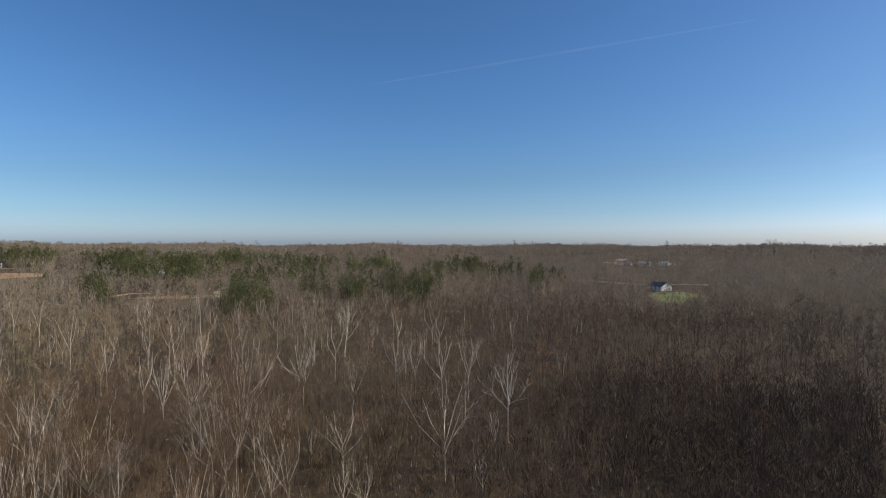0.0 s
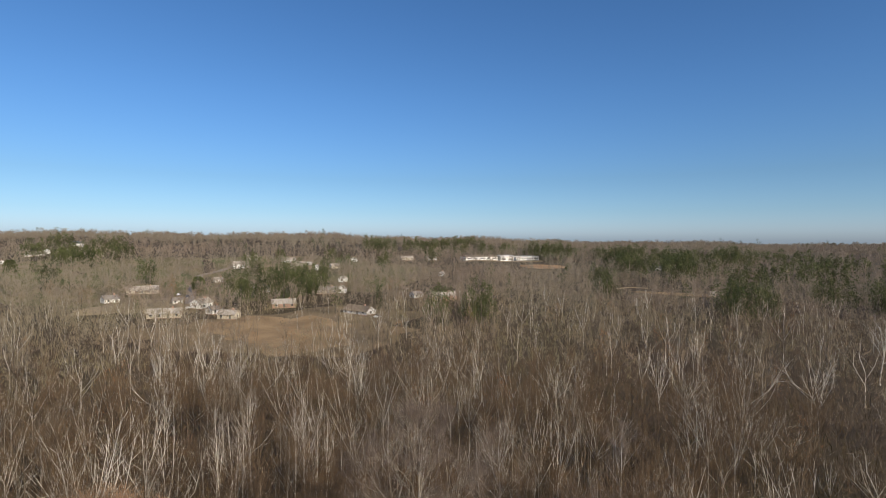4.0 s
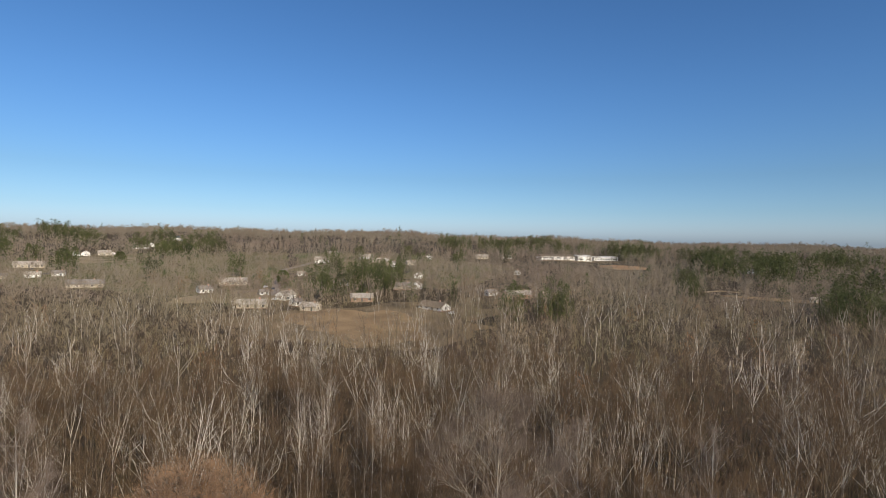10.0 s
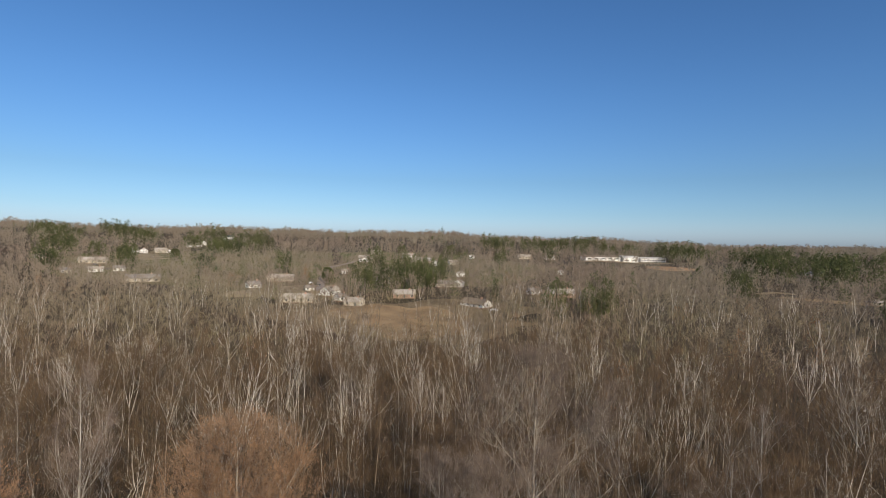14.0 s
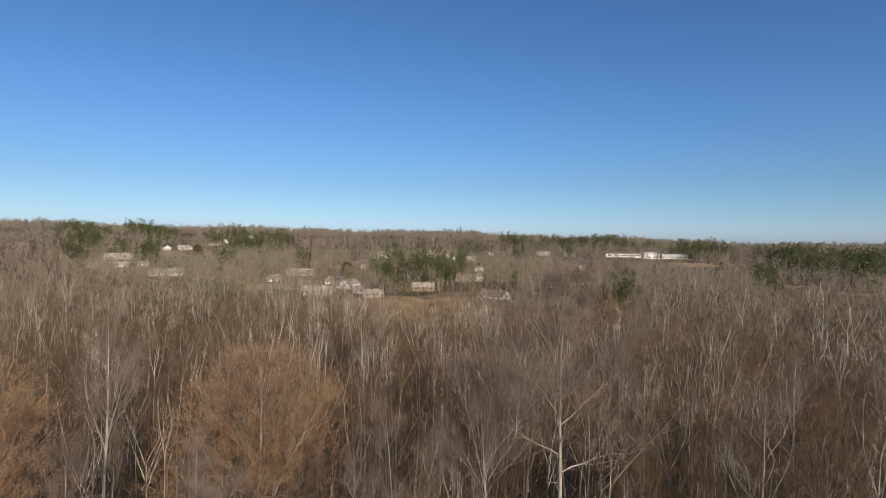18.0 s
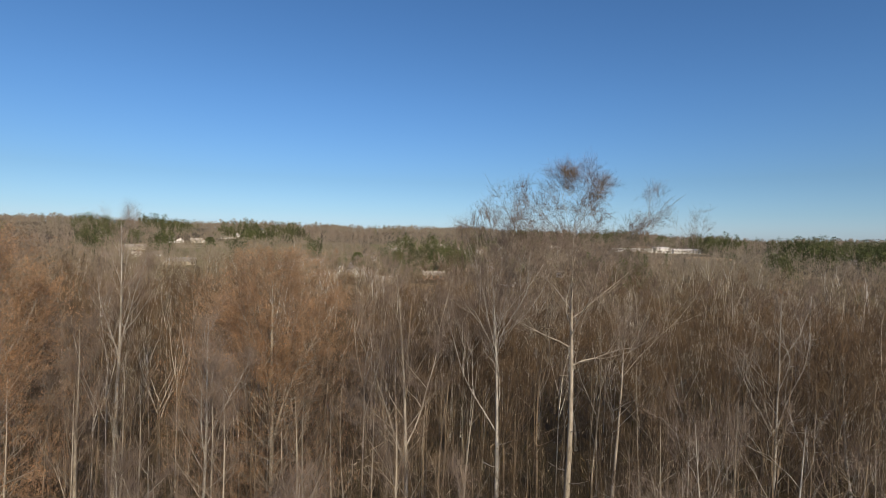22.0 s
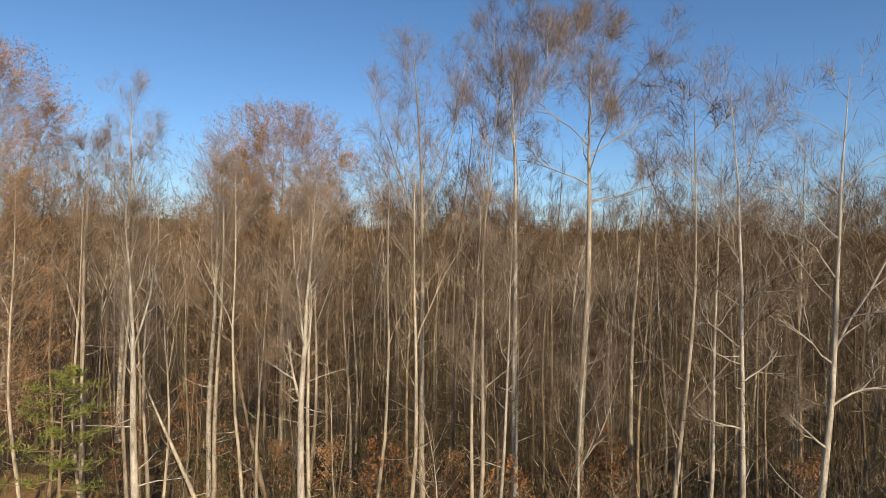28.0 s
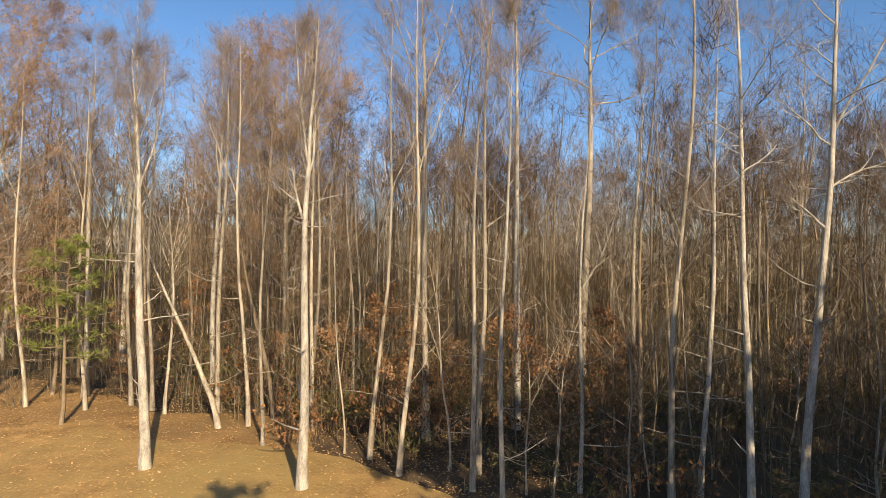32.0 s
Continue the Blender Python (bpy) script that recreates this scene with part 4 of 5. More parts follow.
# ---- the far wood, as stuff ----
def lod(seed, H, leaders, side, twigs, bw, tw, fork=0.42, tilt=(10, 34), tl=1.2, pale=False, low=2, simple=False):
    """A light tree: a trunk that forks into steep leaders, side branches and twigs. Returns vertices, triangles, the count of bark triangles and whether it is pale."""
    rng = np.random.default_rng(seed)
    lean = rng.normal(0, 0.025 * H, 2)
    at = lambda u: np.array([lean[0] * u, lean[1] * u, u * H])
    top = fork + 0.2
    if simple:
        bark = [blades(np.zeros((1, 3)), at(1.0)[None] / H, np.array([H * top]), bw * 2, rng)]
    else:
        bark = [tube(np.array([at(0), at(fork * 0.5), at(fork), at(top)]), bw * np.array([1, 0.85, 0.7, 0.3]), 3)]
    P, D, L = [], [], []

    def dress(q0, d, l, n):
        """Twigs along the outer part of a branch."""
        f = rng.uniform(0.35, 1.08, n)[:, None]
        P.append(q0 + d * l * f + rng.normal(0, 0.06 * l + 0.12, (n, 3)))
        dd = d + rng.normal(0, 0.45, (n, 3)) + [0, 0, 0.25]
        D.append(dd / np.linalg.norm(dd, axis=1)[:, None])
        L.append(tl * rng.uniform(0.5, 1.25, n))

    per = max(1, twigs // (leaders * max(1, side) + low))
    for k in range(leaders):
        u = fork + (top - fork) * (k / max(1, leaders - 1)) * rng.uniform(0.6, 1.0)
        az, a = k * 2.4 + rng.normal(0, 0.5), radians(rng.uniform(*tilt)) * (0.45 if k == leaders - 1 else 1)
        d = np.array([math.cos(az) * math.sin(a), math.sin(az) * math.sin(a), math.cos(a)])
        l = H * (1 - u) * rng.uniform(0.75, 1.04)
        p = at(u)
        mid = p + d * l * 0.5 + rng.normal(0, 0.04 * l, 3)
        end = p + unit(d + [0, 0, 0.3]) * l + rng.normal(0, 0.05 * l, 3)
        if simple:
            bark.append(blades(p[None], unit(end - p)[None], np.array([l]), bw * 1.1, rng))
        else:
            bark.append(tube(np.array([p, mid, end]), bw * np.array([0.55, 0.36, 0.06]) * (1.3 if pale else 1), 3))
        if not side:
            dress(p, unit(end - p), l, per)
        for j in range(side):
            f = 0.2 + 0.72 * (j + rng.uniform(0, 1)) / side
            q = p + (mid - p) * f * 2 if f < 0.5 else mid + (end - mid) * (f - 0.5) * 2
            sd = unit(unit(end - p) + 0.95 * unit(rng.normal(size=3)) + np.array([0, 0, 0.15]))
            sl = l * rng.uniform(0.22, 0.46)
            if not simple:
                bend = unit(sd + [0, 0, 0.35] + rng.normal(0, 0.2, 3))
                bark.append(blades(q[None], sd[None], np.array([sl * 0.6]), bw * 0.5, rng))
                bark.append(blades((q + sd * sl * 0.55)[None], bend[None], np.array([sl * 0.55]), bw * 0.36, rng))
            dress(q, sd, sl, per)
    for k in range(low):
        p, az = at(rng.uniform(0.12, fork)), rng.uniform(0, 6.28)
        d = unit(np.array([math.cos(az), math.sin(az), rng.uniform(0.1, 0.7)]))
        l = H * rng.uniform(0.06, 0.14)
        if not simple:
            bark.append(blades(p[None], d[None], np.array([l]), bw * 0.4, rng))
        dress(p, d, l, per)
    bv, bt = join(bark)
    tv, tt = blades(np.concatenate(P), np.concatenate(D), np.concatenate(L), tw, rng)
    return np.concatenate([bv, tv]), np.concatenate([bt, tt + len(bv)]), len(bt), pale


def crown(seed, H, n, w, ln, rad, shape):
    """A light evergreen or leafy tree: a lumpy crown of small sprays."""
    rng = np.random.default_rng(seed)
    bv, bt = tube(np.array([[0, 0, 0], [0, 0, H * 0.85]]), np.array([0.22, 0.05]), 3)
    m = 15
    u = np.linspace(0.0, 1, m)
    prof = np.sqrt(np.clip(1 - (1.7 * u - 0.72) ** 2, 0.05, 1)) if shape == "round" else (1 - u) * 0.85 + 0.08
    az = np.arange(m) * 2.4 + rng.normal(0, 0.3, m)
    C = np.column_stack([np.cos(az) * rad * prof * 0.55, np.sin(az) * rad * prof * 0.55, H * ((0.34 if shape == "round" else 0.16) + (0.62 if shape == "round" else 0.82) * u)])
    k = rng.integers(0, m, n)
    D = rng.normal(size=(n, 3)) + [0, 0, 0.3]
    D /= np.linalg.norm(D, axis=1)[:, None]
    P = C[k] + D * (rad * 0.42 * (0.45 + 0.55 * prof[k]))[:, None] * np.sqrt(rng.uniform(0.25, 1, n))[:, None] * [1, 1, 0.7]
    D = D * 0.6 + rng.normal(0, 0.5, (n, 3))
    D /= np.linalg.norm(D, axis=1)[:, None]
    tv, tt = blades(P, D, ln * rng.uniform(0.6, 1.3, n), w, rng)
    return np.concatenate([bv, tv]), np.concatenate([bt, tt + len(bv)]), len(bt), False


def scatter(name, temps, X, Y, S, mats, label, seed, category="woodland", low=True):
    """Many light trees in one mesh; they stay low where open ground or houses show over them."""
    rng = np.random.default_rng(seed)
    X, Y, S = np.asarray(X), np.asarray(Y), np.asarray(S)
    K = rng.integers(0, len(temps), len(X))
    if low:
        tall = np.array([t[0][:, 2].max() for t in temps])[K]
        S = np.minimum(S, headroom(X, Y, rng) / tall)
        keep = S > 0.16
        X, Y, S, K = X[keep], Y[keep], S[keep], K[keep]
    Z, R = ground(X, Y) - 0.2, rng.uniform(0, 6.28, len(X))
    Vs, Ts, Is, o = [], [], [], 0
    for k, (v, t, nb, pale) in enumerate(temps):
        m = K == k
        n = int(m.sum())
        if not n:
            continue
        c, s = np.cos(R[m])[:, None], np.sin(R[m])[:, None]
        sc = S[m][:, None]
        zs = sc * rng.uniform(0.88, 1.1, (n, 1))
        V = np.stack([(v[None, :, 0] * c - v[None, :, 1] * s) * sc + X[m][:, None], (v[None, :, 0] * s + v[None, :, 1] * c) * sc + Y[m][:, None], v[None, :, 2] * zs + Z[m][:, None]], -1)
        Vs.append(V.reshape(-1, 3))
        Ts.append((t[None] + (np.arange(n) * len(v))[:, None, None]).reshape(-1, 3) + o)
        Is.append(np.tile(np.where(np.arange(len(t)) >= nb, 1, 2 if pale else 0), n))
        o += n * len(v)
    ob = new(name, fast_mesh(name, np.concatenate(Vs), np.concatenate(Ts), mats, np.concatenate(Is)))
    return tagged(ob, label, category, kind="stuff")


# houses: x, y, length, width, turn, wall, roof, wall height, label
ROAD_HOUSES = [
    (21, 324, 18, 9, -46, "W", "T", 2.1, "long low tan-roofed house with a white gable beside the field"),
    (-73.5, 357, 11, 8, 62, "W", "L", 3.4, "white two-storey gabled house with pale roof by the suburban road"),
    (-85.6, 323, 17, 8, 8, "B", "L", 2.5, "low house with a long pale shingled roof behind bare trees"),
    (-127, 425, 20, 9, 12, "B", "L", 2.8, "long low house with a pale shingled roof"),
    (-133, 381, 9, 7, 40, "W", "G", 2.7, "small low house with a slanted grey roof among bare trees"),
    (-92, 376, 6, 5, 20, "W", "G", 2.4, "small white garage beside the suburban road"),
    (-62, 334, 7, 6, 50, "W", "G", 2.6, "small white house near the pines"),
    (-51, 316, 10, 7, -20, "B", "L", 2.6, "low beige house with a brown shingled roof"),
    (-89, 498, 7, 6, 20, "W", "L", 2.7, "small white house beside the climbing road"),
]
FIELD_HOUSES = [
    (-44.5, 424, 12, 8, 20, "W", "D", 2.9, "house with a blue-grey roof deep among the pines"),
    (-24.5, 353, 14, 8, 8, "K", "L", 2.7, "low pinkish house behind the dry field"),
    (2.4, 411, 15, 8, 10, "B", "G", 2.6, "long grey-roofed house behind bare trees"),
    (13, 414, 8, 7, 75, "W", "L", 3.5, "small white gabled house behind bare trees"),
    (16.6, 481, 7, 6, 70, "W", "L", 3.4, "small white gabled house among bare trees"),
    (65.5, 386, 8, 6, 30, "W", "G", 2.7, "small white house among bare trees"),
    (83, 375, 18, 9, 8, "K", "L", 2.9, "pinkish-tan brick house among bare trees"),
    (116, 529, 6, 5, 60, "W", "L", 3.2, "tiny white gabled house among far bare trees"),
    (371, 544, 9, 7, -30, "W", "G", 3.0, "small white house in the distance"),
    (287, 351, 8, 5, -20, "B", "L", 2.3, "small tan shed at the edge of the meadow"),
]
HILL_HOUSES = [
    (-314, 486, 22, 9, 25, "B", "L", 2.9, "long beige ranch house with a pale roof"),
    (-277, 432, 10, 6, 25, "W", "L", 2.6, "white-fronted garage with a pale roof"),
    (-291, 418, 8, 6, 30, "B", "G", 2.6, "small beige house behind bare trees"),
    (-265, 443, 8, 6, 20, "W", "G", 2.7, "small white house beside dark pines"),
    (-364, 486, 8, 6, 40, "B", "G", 2.7, "small beige house among dark pines"),
    (-338, 589, 11, 8, 35, "W", "G", 2.8, "white house with grey roof on the hillside"),
    (-330, 597, 10, 8, 118, "W", "G", 3.4, "white gabled house on the hillside"),
    (-320, 614, 12, 9, 30, "B", "L", 3.2, "beige house with pale roof on the hillside"),
    (-313, 618, 5, 5, 118, "W", "G", 2.6, "small white gabled garage on the hillside"),
    (-320, 696, 18, 9, 28, "W", "L", 3.0, "long white house high on the wooded hill"),
    (-321, 726, 9, 8, 110, "W", "G", 3.4, "white gabled house high on the wooded hill"),
    (-326, 822, 13, 9, 40, "W", "D", 5.0, "white two-storey house near the hilltop"),
    (-218, 394, 22, 9, 22, "B", "G", 2.8, "long low house hidden behind bare trees"),
]
FAR_HOUSES = [
    (-85, 598, 15, 9, 8, "W", "L", 4.8, "large white house at the top of the road"),
    (-83, 675, 12, 9, 10, "B", "L", 3.2, "beige house above the road's end"),
    (-41, 660, 16, 9, 6, "W", "L", 3.2, "white house with a pale roof among far trees"),
    (-27, 619, 15, 9, 12, "B", "L", 3.0, "beige house with a pale roof among far trees"),
    (-7, 580, 9, 7, 80, "W", "G", 3.8, "white gabled house among far trees"),
    (-16, 638, 6, 5, 70, "W", "G", 3.0, "small white outbuilding among far trees"),
    (12, 601, 10, 8, 15, "B", "L", 2.9, "beige house among far bare trees"),
    (37, 691, 12, 8, 75, "W", "L", 3.6, "white gabled house among far bare trees"),
    (107, 708, 16, 9, 5, "B", "L", 3.0, "long pale-roofed building before the far pines"),
    (141, 715, 13, 9, 5, "W", "G", 3.0, "white building with a grey roof before the far pines"),
]
EAST_HOUSES = [
    (508, 56, 15, 11, 48, "W", "D", 4.2, "white farmhouse with a steep dark blue-grey roof above the lawn"),
    (795, 110, 16, 9, 85, "W", "L", 3.0, "white house on the far hillside"),
    (812, 144, 14, 9, 95, "B", "L", 3.0, "beige house on the far hillside"),
    (790, 84, 12, 9, 85, "W", "L", 3.2, "white house with a pale roof on the far hillside"),
    (770, 128, 10, 8, 85, "B", "G", 2.8, "small pale house on the far hillside"),
]
HOUSES = ROAD_HOUSES + FIELD_HOUSES + HILL_HOUSES + FAR_HOUSES + EAST_HOUSES
OPEN = [(-32, 252, 10), (-12, 262, 11), (-26, 276, 13), (-8, 292, 15), (258, 606, 24), (246, 590, 12), (268, 592, 12), (478, 44, 17), (480, 26, 14), (482, 60, 10), (455, 44, 16), (434, 38, 13), (292, 332, 10), (268, 372, 10), (250, 396, 9)]
VISTA = [(-30, 258, 9), (-18, 268, 11), (-14, 286, 12), (258, 592, 20), (478, 46, 13), (480, 24, 10), (440, 40, 10), (250, 397, 11), (268, 374, 9), (-84, 385, 8), (-100, 450, 7), (-110, 520, 10), (-104, 570, 10), (-312, 600, 14), (548, 110, 16), (200, 640, 30), (262, 680, 20), (800, 120, 34)]
EYE_H = 42.0
GREENS = [(222, 248, 16), (312, 244, 26), (352, 222, 24), (318, 195, 10), (206, 366, 9), (-30, 372, 26), (72, 268, 12)]


def headroom(X, Y, rng):
    """How tall a tree may stand at a place and leave the houses and fields beyond it in view from the clearing's air."""
    cap, gh = np.full(len(X), 99.0), ground(X, Y)
    free = rng.random(len(X)) < 0.5
    for x, y, half, rise in [(h[0], h[1], h[2] * 0.34, 2.8) for h in HOUSES] + [(x, y, r, 0.4) for x, y, r in VISTA] + [(x, y, r, 5.0) for x, y, r in GREENS]:
        d = math.hypot(x, y)
        along, across = (X * x + Y * y) / d, np.abs(X * y - Y * x) / d
        m = (along > 60) & (along < d + 6) & (across < half * along / d)
        line = EYE_H + (gz(x, y) + rise - EYE_H) * np.minimum(along / d, 1)
        cap = np.where(m & ~free, np.minimum(cap, line - gh), cap)
    return np.maximum(cap, 0.0)


def is_open(X, Y, pad=0.0):
    """True where no trees stand: fields, yards and the houses themselves."""
    bad = np.zeros(len(X), bool)
    for x, y, r in OPEN + [(h[0], h[1], h[2] * 0.45 + 1.2) for h in HOUSES]:
        bad |= (X - x) ** 2 + (Y - y) ** 2 < (r + pad) ** 2
    return bad


def sow(seed, d0, d1, per_ha, az0=-104, az1=50):
    """Even random places in a ring sector, thinned where the land is open."""
    rng = np.random.default_rng(seed)
    n = int(0.5 * radians(az1 - az0) * (d1 ** 2 - d0 ** 2) / 1e4 * per_ha)
    d = np.sqrt(rng.uniform(d0 ** 2, d1 ** 2, n))
    az = np.radians(rng.uniform(az0, az1, n))
    X, Y = -np.sin(az) * d, np.cos(az) * d
    keep = ~is_open(X, Y)
    town = (Y > 350) & (X < 120) & (X > -430) & (Y < 900)
    keep &= ~(town & (rng.random(n) < 0.1))
    meadow = ((X + 14) / 48) ** 2 + ((Y - 275) / 50) ** 2 < 1
    keep &= ~(meadow & (rng.random(n) < 0.72))
    thin = np.sin(X * 0.043 + 1.3) * np.sin(Y * 0.051 + 0.4) + 0.6 * np.sin(X * 0.11 - Y * 0.09) + 0.4 * np.sin(X * 0.02 + Y * 0.027)
    keep &= ~((thin < -0.55) & (rng.random(n) < 0.4))
    return X[keep], Y[keep], rng


# evergreen clumps: x, y, radius
PINES_WEST = [(-300, 415, 10), (-318, 430, 9), (-268, 455, 10), (-280, 478, 10), (-235, 585, 18), (-240, 625, 20), (-225, 660, 18), (-495, 700, 30), (-540, 735, 28), (-455, 790, 30), (-500, 840, 30), (-400, 560, 16), (-370, 524, 14), (-330, 520, 9), (-190, 430, 7), (-250, 600, 12), (-300, 650, 12), (-380, 690, 20), (-320, 760, 16), (-262, 745, 20)]
PINES_MID = [(-52, 352, 9), (-56, 378, 9), (-33, 354, 8), (-30, 384, 12), (-24, 420, 13), (-38, 448, 11), (-12, 374, 8), (-8, 400, 11), (-4, 440, 12), (-20, 470, 9), (34, 331, 5), (80, 790, 26), (84, 850, 26), (138, 810, 26), (150, 870, 26), (190, 880, 24), (-55, 470, 8), (-140, 480, 7), (-70, 560, 9), (20, 560, 8), (60, 560, 9), (130, 650, 10), (-48, 640, 6), (10, 640, 8)]
PINES_NORTH = [(215, 900, 24), (240, 920, 22), (186, 738, 12), (225, 748, 14), (262, 748, 14), (300, 742, 16), (330, 746, 16), (200, 352, 9), (212, 380, 9), (224, 412, 8), (310, 495, 18), (325, 540, 20), (345, 580, 20), (345, 485, 15), (372, 520, 17), (400, 560, 20), (59, 273, 7), (72, 268, 6), (84, 265, 7), (207, 622, 2.5), (266, 576, 2.5), (300, 690, 24), (335, 700, 24)]
PINES_EAST = [(248, 268, 9), (242, 284, 8), (316, 415, 24), (354, 386, 26), (372, 352, 26), (300, 463, 24), (450, 540, 30), (488, 440, 34), (410, 590, 30), (385, 660, 34), (262, 300, 7), (212, 246, 10), (230, 258, 11), (222, 236, 7), (226, 416, 4), (375, 620, 22), (344, 468, 13), (365, 500, 13), (392, 530, 15), (290, 258, 12), (310, 236, 12), (330, 258, 13), (352, 240, 13), (318, 195, 10), (340, 215, 11), (365, 205, 11), (385, 225, 12), (455, 345, 15), (480, 325, 15), (500, 355, 15), (485, 265, 17), (515, 240, 17), (540, 262, 17), (485, 200, 10), (505, 190, 10), (430, 142, 8), (450, 150, 9), (475, 140, 8), (490, 565, 26), (540, 540, 26), (520, 600, 26)]
PINES = PINES_WEST + PINES_MID + PINES_NORTH + PINES_EAST


def in_pines(X, Y):
    w = np.zeros(len(X), bool)
    for x, y, r in PINES:
        w |= (X - x) ** 2 + (Y - y) ** 2 < (0.8 * r) ** 2
    return w


# ring 1: the wood past the nearest trees
X, Y, rng = sow(101, 50, 165, 370)
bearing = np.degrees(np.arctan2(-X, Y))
# the farther east, the more trees take the darker, shade-toned twigs
backlit = rng.random(len(X)) < np.clip((-bearing - 30) / 45, 0, 1)
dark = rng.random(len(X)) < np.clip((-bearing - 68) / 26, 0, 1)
for m, bark, twig, label, sd in ((backlit & ~dark, M_F_TRUNK, M_TWIG_HALF_SHADE, "soft brown bare wood, backlit shade toned into its rounded twiggy crowns", 24), (backlit & dark, M_TWIG_SHADE, M_TWIG_SHADE, "reddish-brown bare wood, darkened as if backlit, with dense low twigs", 14)):
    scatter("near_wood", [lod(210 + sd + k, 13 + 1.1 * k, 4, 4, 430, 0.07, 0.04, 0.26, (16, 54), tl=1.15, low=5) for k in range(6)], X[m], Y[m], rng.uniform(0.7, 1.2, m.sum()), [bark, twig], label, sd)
X, Y = X[~backlit], Y[~backlit]
front = (np.hypot(X, Y) < 70) & (np.degrees(np.arctan2(-X, Y)) > -48)
X, Y = X[~front], Y[~front]
mood = np.sin(X * 0.071 + 0.3) * np.sin(Y * 0.063 + 1.1) + 0.5 * np.sin(X * 0.13 - Y * 0.11)
roll = rng.random(len(X))
stem = roll < np.where(mood > 0.15, 0.30, 0.11)
russet = ~stem & (mood < -0.2)
size = rng.uniform(0.55, 1.18, len(X)) * (1 + 0.1 * mood)
scatter("near_wood", [lod(200 + k, 14.5 + 0.8 * k, 6 + k % 3, 8, 210, 0.085, 0.034, 0.2 + 0.06 * (k % 4), (12 + 4 * (k % 3), 44 + 5 * (k % 3)), tl=0.95, pale=True, low=2) for k in range(8)], X[stem], Y[stem], size[stem], [M_F_TRUNK, M_MID, M_F_PALE], "pale-barked forked bare trees standing out of the grey wood", 1)
for m, twig, label, sd in ((~stem & ~russet, M_F_TWIG, "bare grey-brown woodland hazy with fine twigs", 21), (russet, M_RUSSET, "bare russet-brown woodland hazy with fine twigs", 22)):
    scatter("near_wood", [lod(205 + sd + k, 12.5 + 0.9 * k, 5, 5, 330, 0.07, 0.034, 0.22 + 0.05 * (k % 4), (16, 54), tl=1.0, low=5) for k in range(6)], X[m], Y[m], size[m], [M_F_TRUNK, twig], label, sd)
ux, uy, urng = sow(110, 16, 62, 5200, -50, 48)
deep = np.array([b2 > edge(a2) + 0.8 for a2, b2 in zip(ux, uy)])
ux, uy = ux[deep], uy[deep]
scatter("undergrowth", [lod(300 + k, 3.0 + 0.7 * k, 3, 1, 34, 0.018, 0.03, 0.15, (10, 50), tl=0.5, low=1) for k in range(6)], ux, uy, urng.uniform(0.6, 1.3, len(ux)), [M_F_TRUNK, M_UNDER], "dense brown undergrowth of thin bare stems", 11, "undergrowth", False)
fx, fy, frng = sow(115, 54, 130, 320, -48, 48)
scatter("front_wood", [lod(340 + k, 18.5 + 0.7 * k, 4, 5, 760, 0.085, 0.032, 0.40 + 0.03 * k, (8, 28), tl=1.0, pale=k == 2, low=4) for k in range(6)], fx, fy, frng.uniform(0.92, 1.1, len(fx)), [M_F_TRUNK, M_FRONT, M_F_PALE], "tall hazy bare trees rising behind the wood's edge", 17, low=False)
fx, fy, frng = sow(118, 43, 64, 480, -38, 14)
scatter("front_wood", [lod(350 + k, 20.2 + 0.5 * k, 5, 6, 1500, 0.07, 0.021, 0.5 + 0.03 * k, (8, 34), tl=0.9, low=3) for k in range(5)], fx, fy, frng.uniform(0.93, 1.06, len(fx)), [M_F_TRUNK, M_FRONT], "tall bare trees with a dense haze of fine brown twigs", 27, low=False)
tx, ty, trng = sow(114, 20, 70, 2300, -50, 48)
deep = np.array([b2 > edge(a2) + 2.0 for a2, b2 in zip(tx, ty)])
tx, ty = tx[deep], ty[deep]
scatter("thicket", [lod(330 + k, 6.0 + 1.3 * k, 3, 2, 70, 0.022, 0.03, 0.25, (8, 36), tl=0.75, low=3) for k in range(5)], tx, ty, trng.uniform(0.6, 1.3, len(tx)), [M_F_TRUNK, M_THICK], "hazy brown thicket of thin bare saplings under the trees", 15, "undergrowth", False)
bx, by, brng = sow(111, 58, 170, 800)
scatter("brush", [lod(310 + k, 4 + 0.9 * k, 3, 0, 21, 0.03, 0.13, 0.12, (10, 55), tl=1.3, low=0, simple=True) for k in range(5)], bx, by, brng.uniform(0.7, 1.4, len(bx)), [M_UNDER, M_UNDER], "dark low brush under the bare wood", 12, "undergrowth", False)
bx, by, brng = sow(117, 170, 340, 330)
# brush toned darker eastward, backlit shade put into its colour
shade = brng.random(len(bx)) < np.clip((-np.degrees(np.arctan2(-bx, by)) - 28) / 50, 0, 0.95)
for m, twig, label, sd in ((~shade, M_BRUSH, "low pale brown brush under the middle wood", 19), (shade, M_TWIG_HALF_SHADE, "low brown brush under the middle wood, toned dark as backlit", 25)):
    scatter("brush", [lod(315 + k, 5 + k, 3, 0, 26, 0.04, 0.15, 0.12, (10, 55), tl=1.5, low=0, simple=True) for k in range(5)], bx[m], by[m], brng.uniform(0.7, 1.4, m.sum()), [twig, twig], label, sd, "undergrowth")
# extra brush and trees to the east, with shade painted into their twigs
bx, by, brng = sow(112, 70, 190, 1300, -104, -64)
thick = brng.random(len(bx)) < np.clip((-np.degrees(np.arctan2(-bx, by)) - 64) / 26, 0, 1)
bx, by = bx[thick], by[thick]
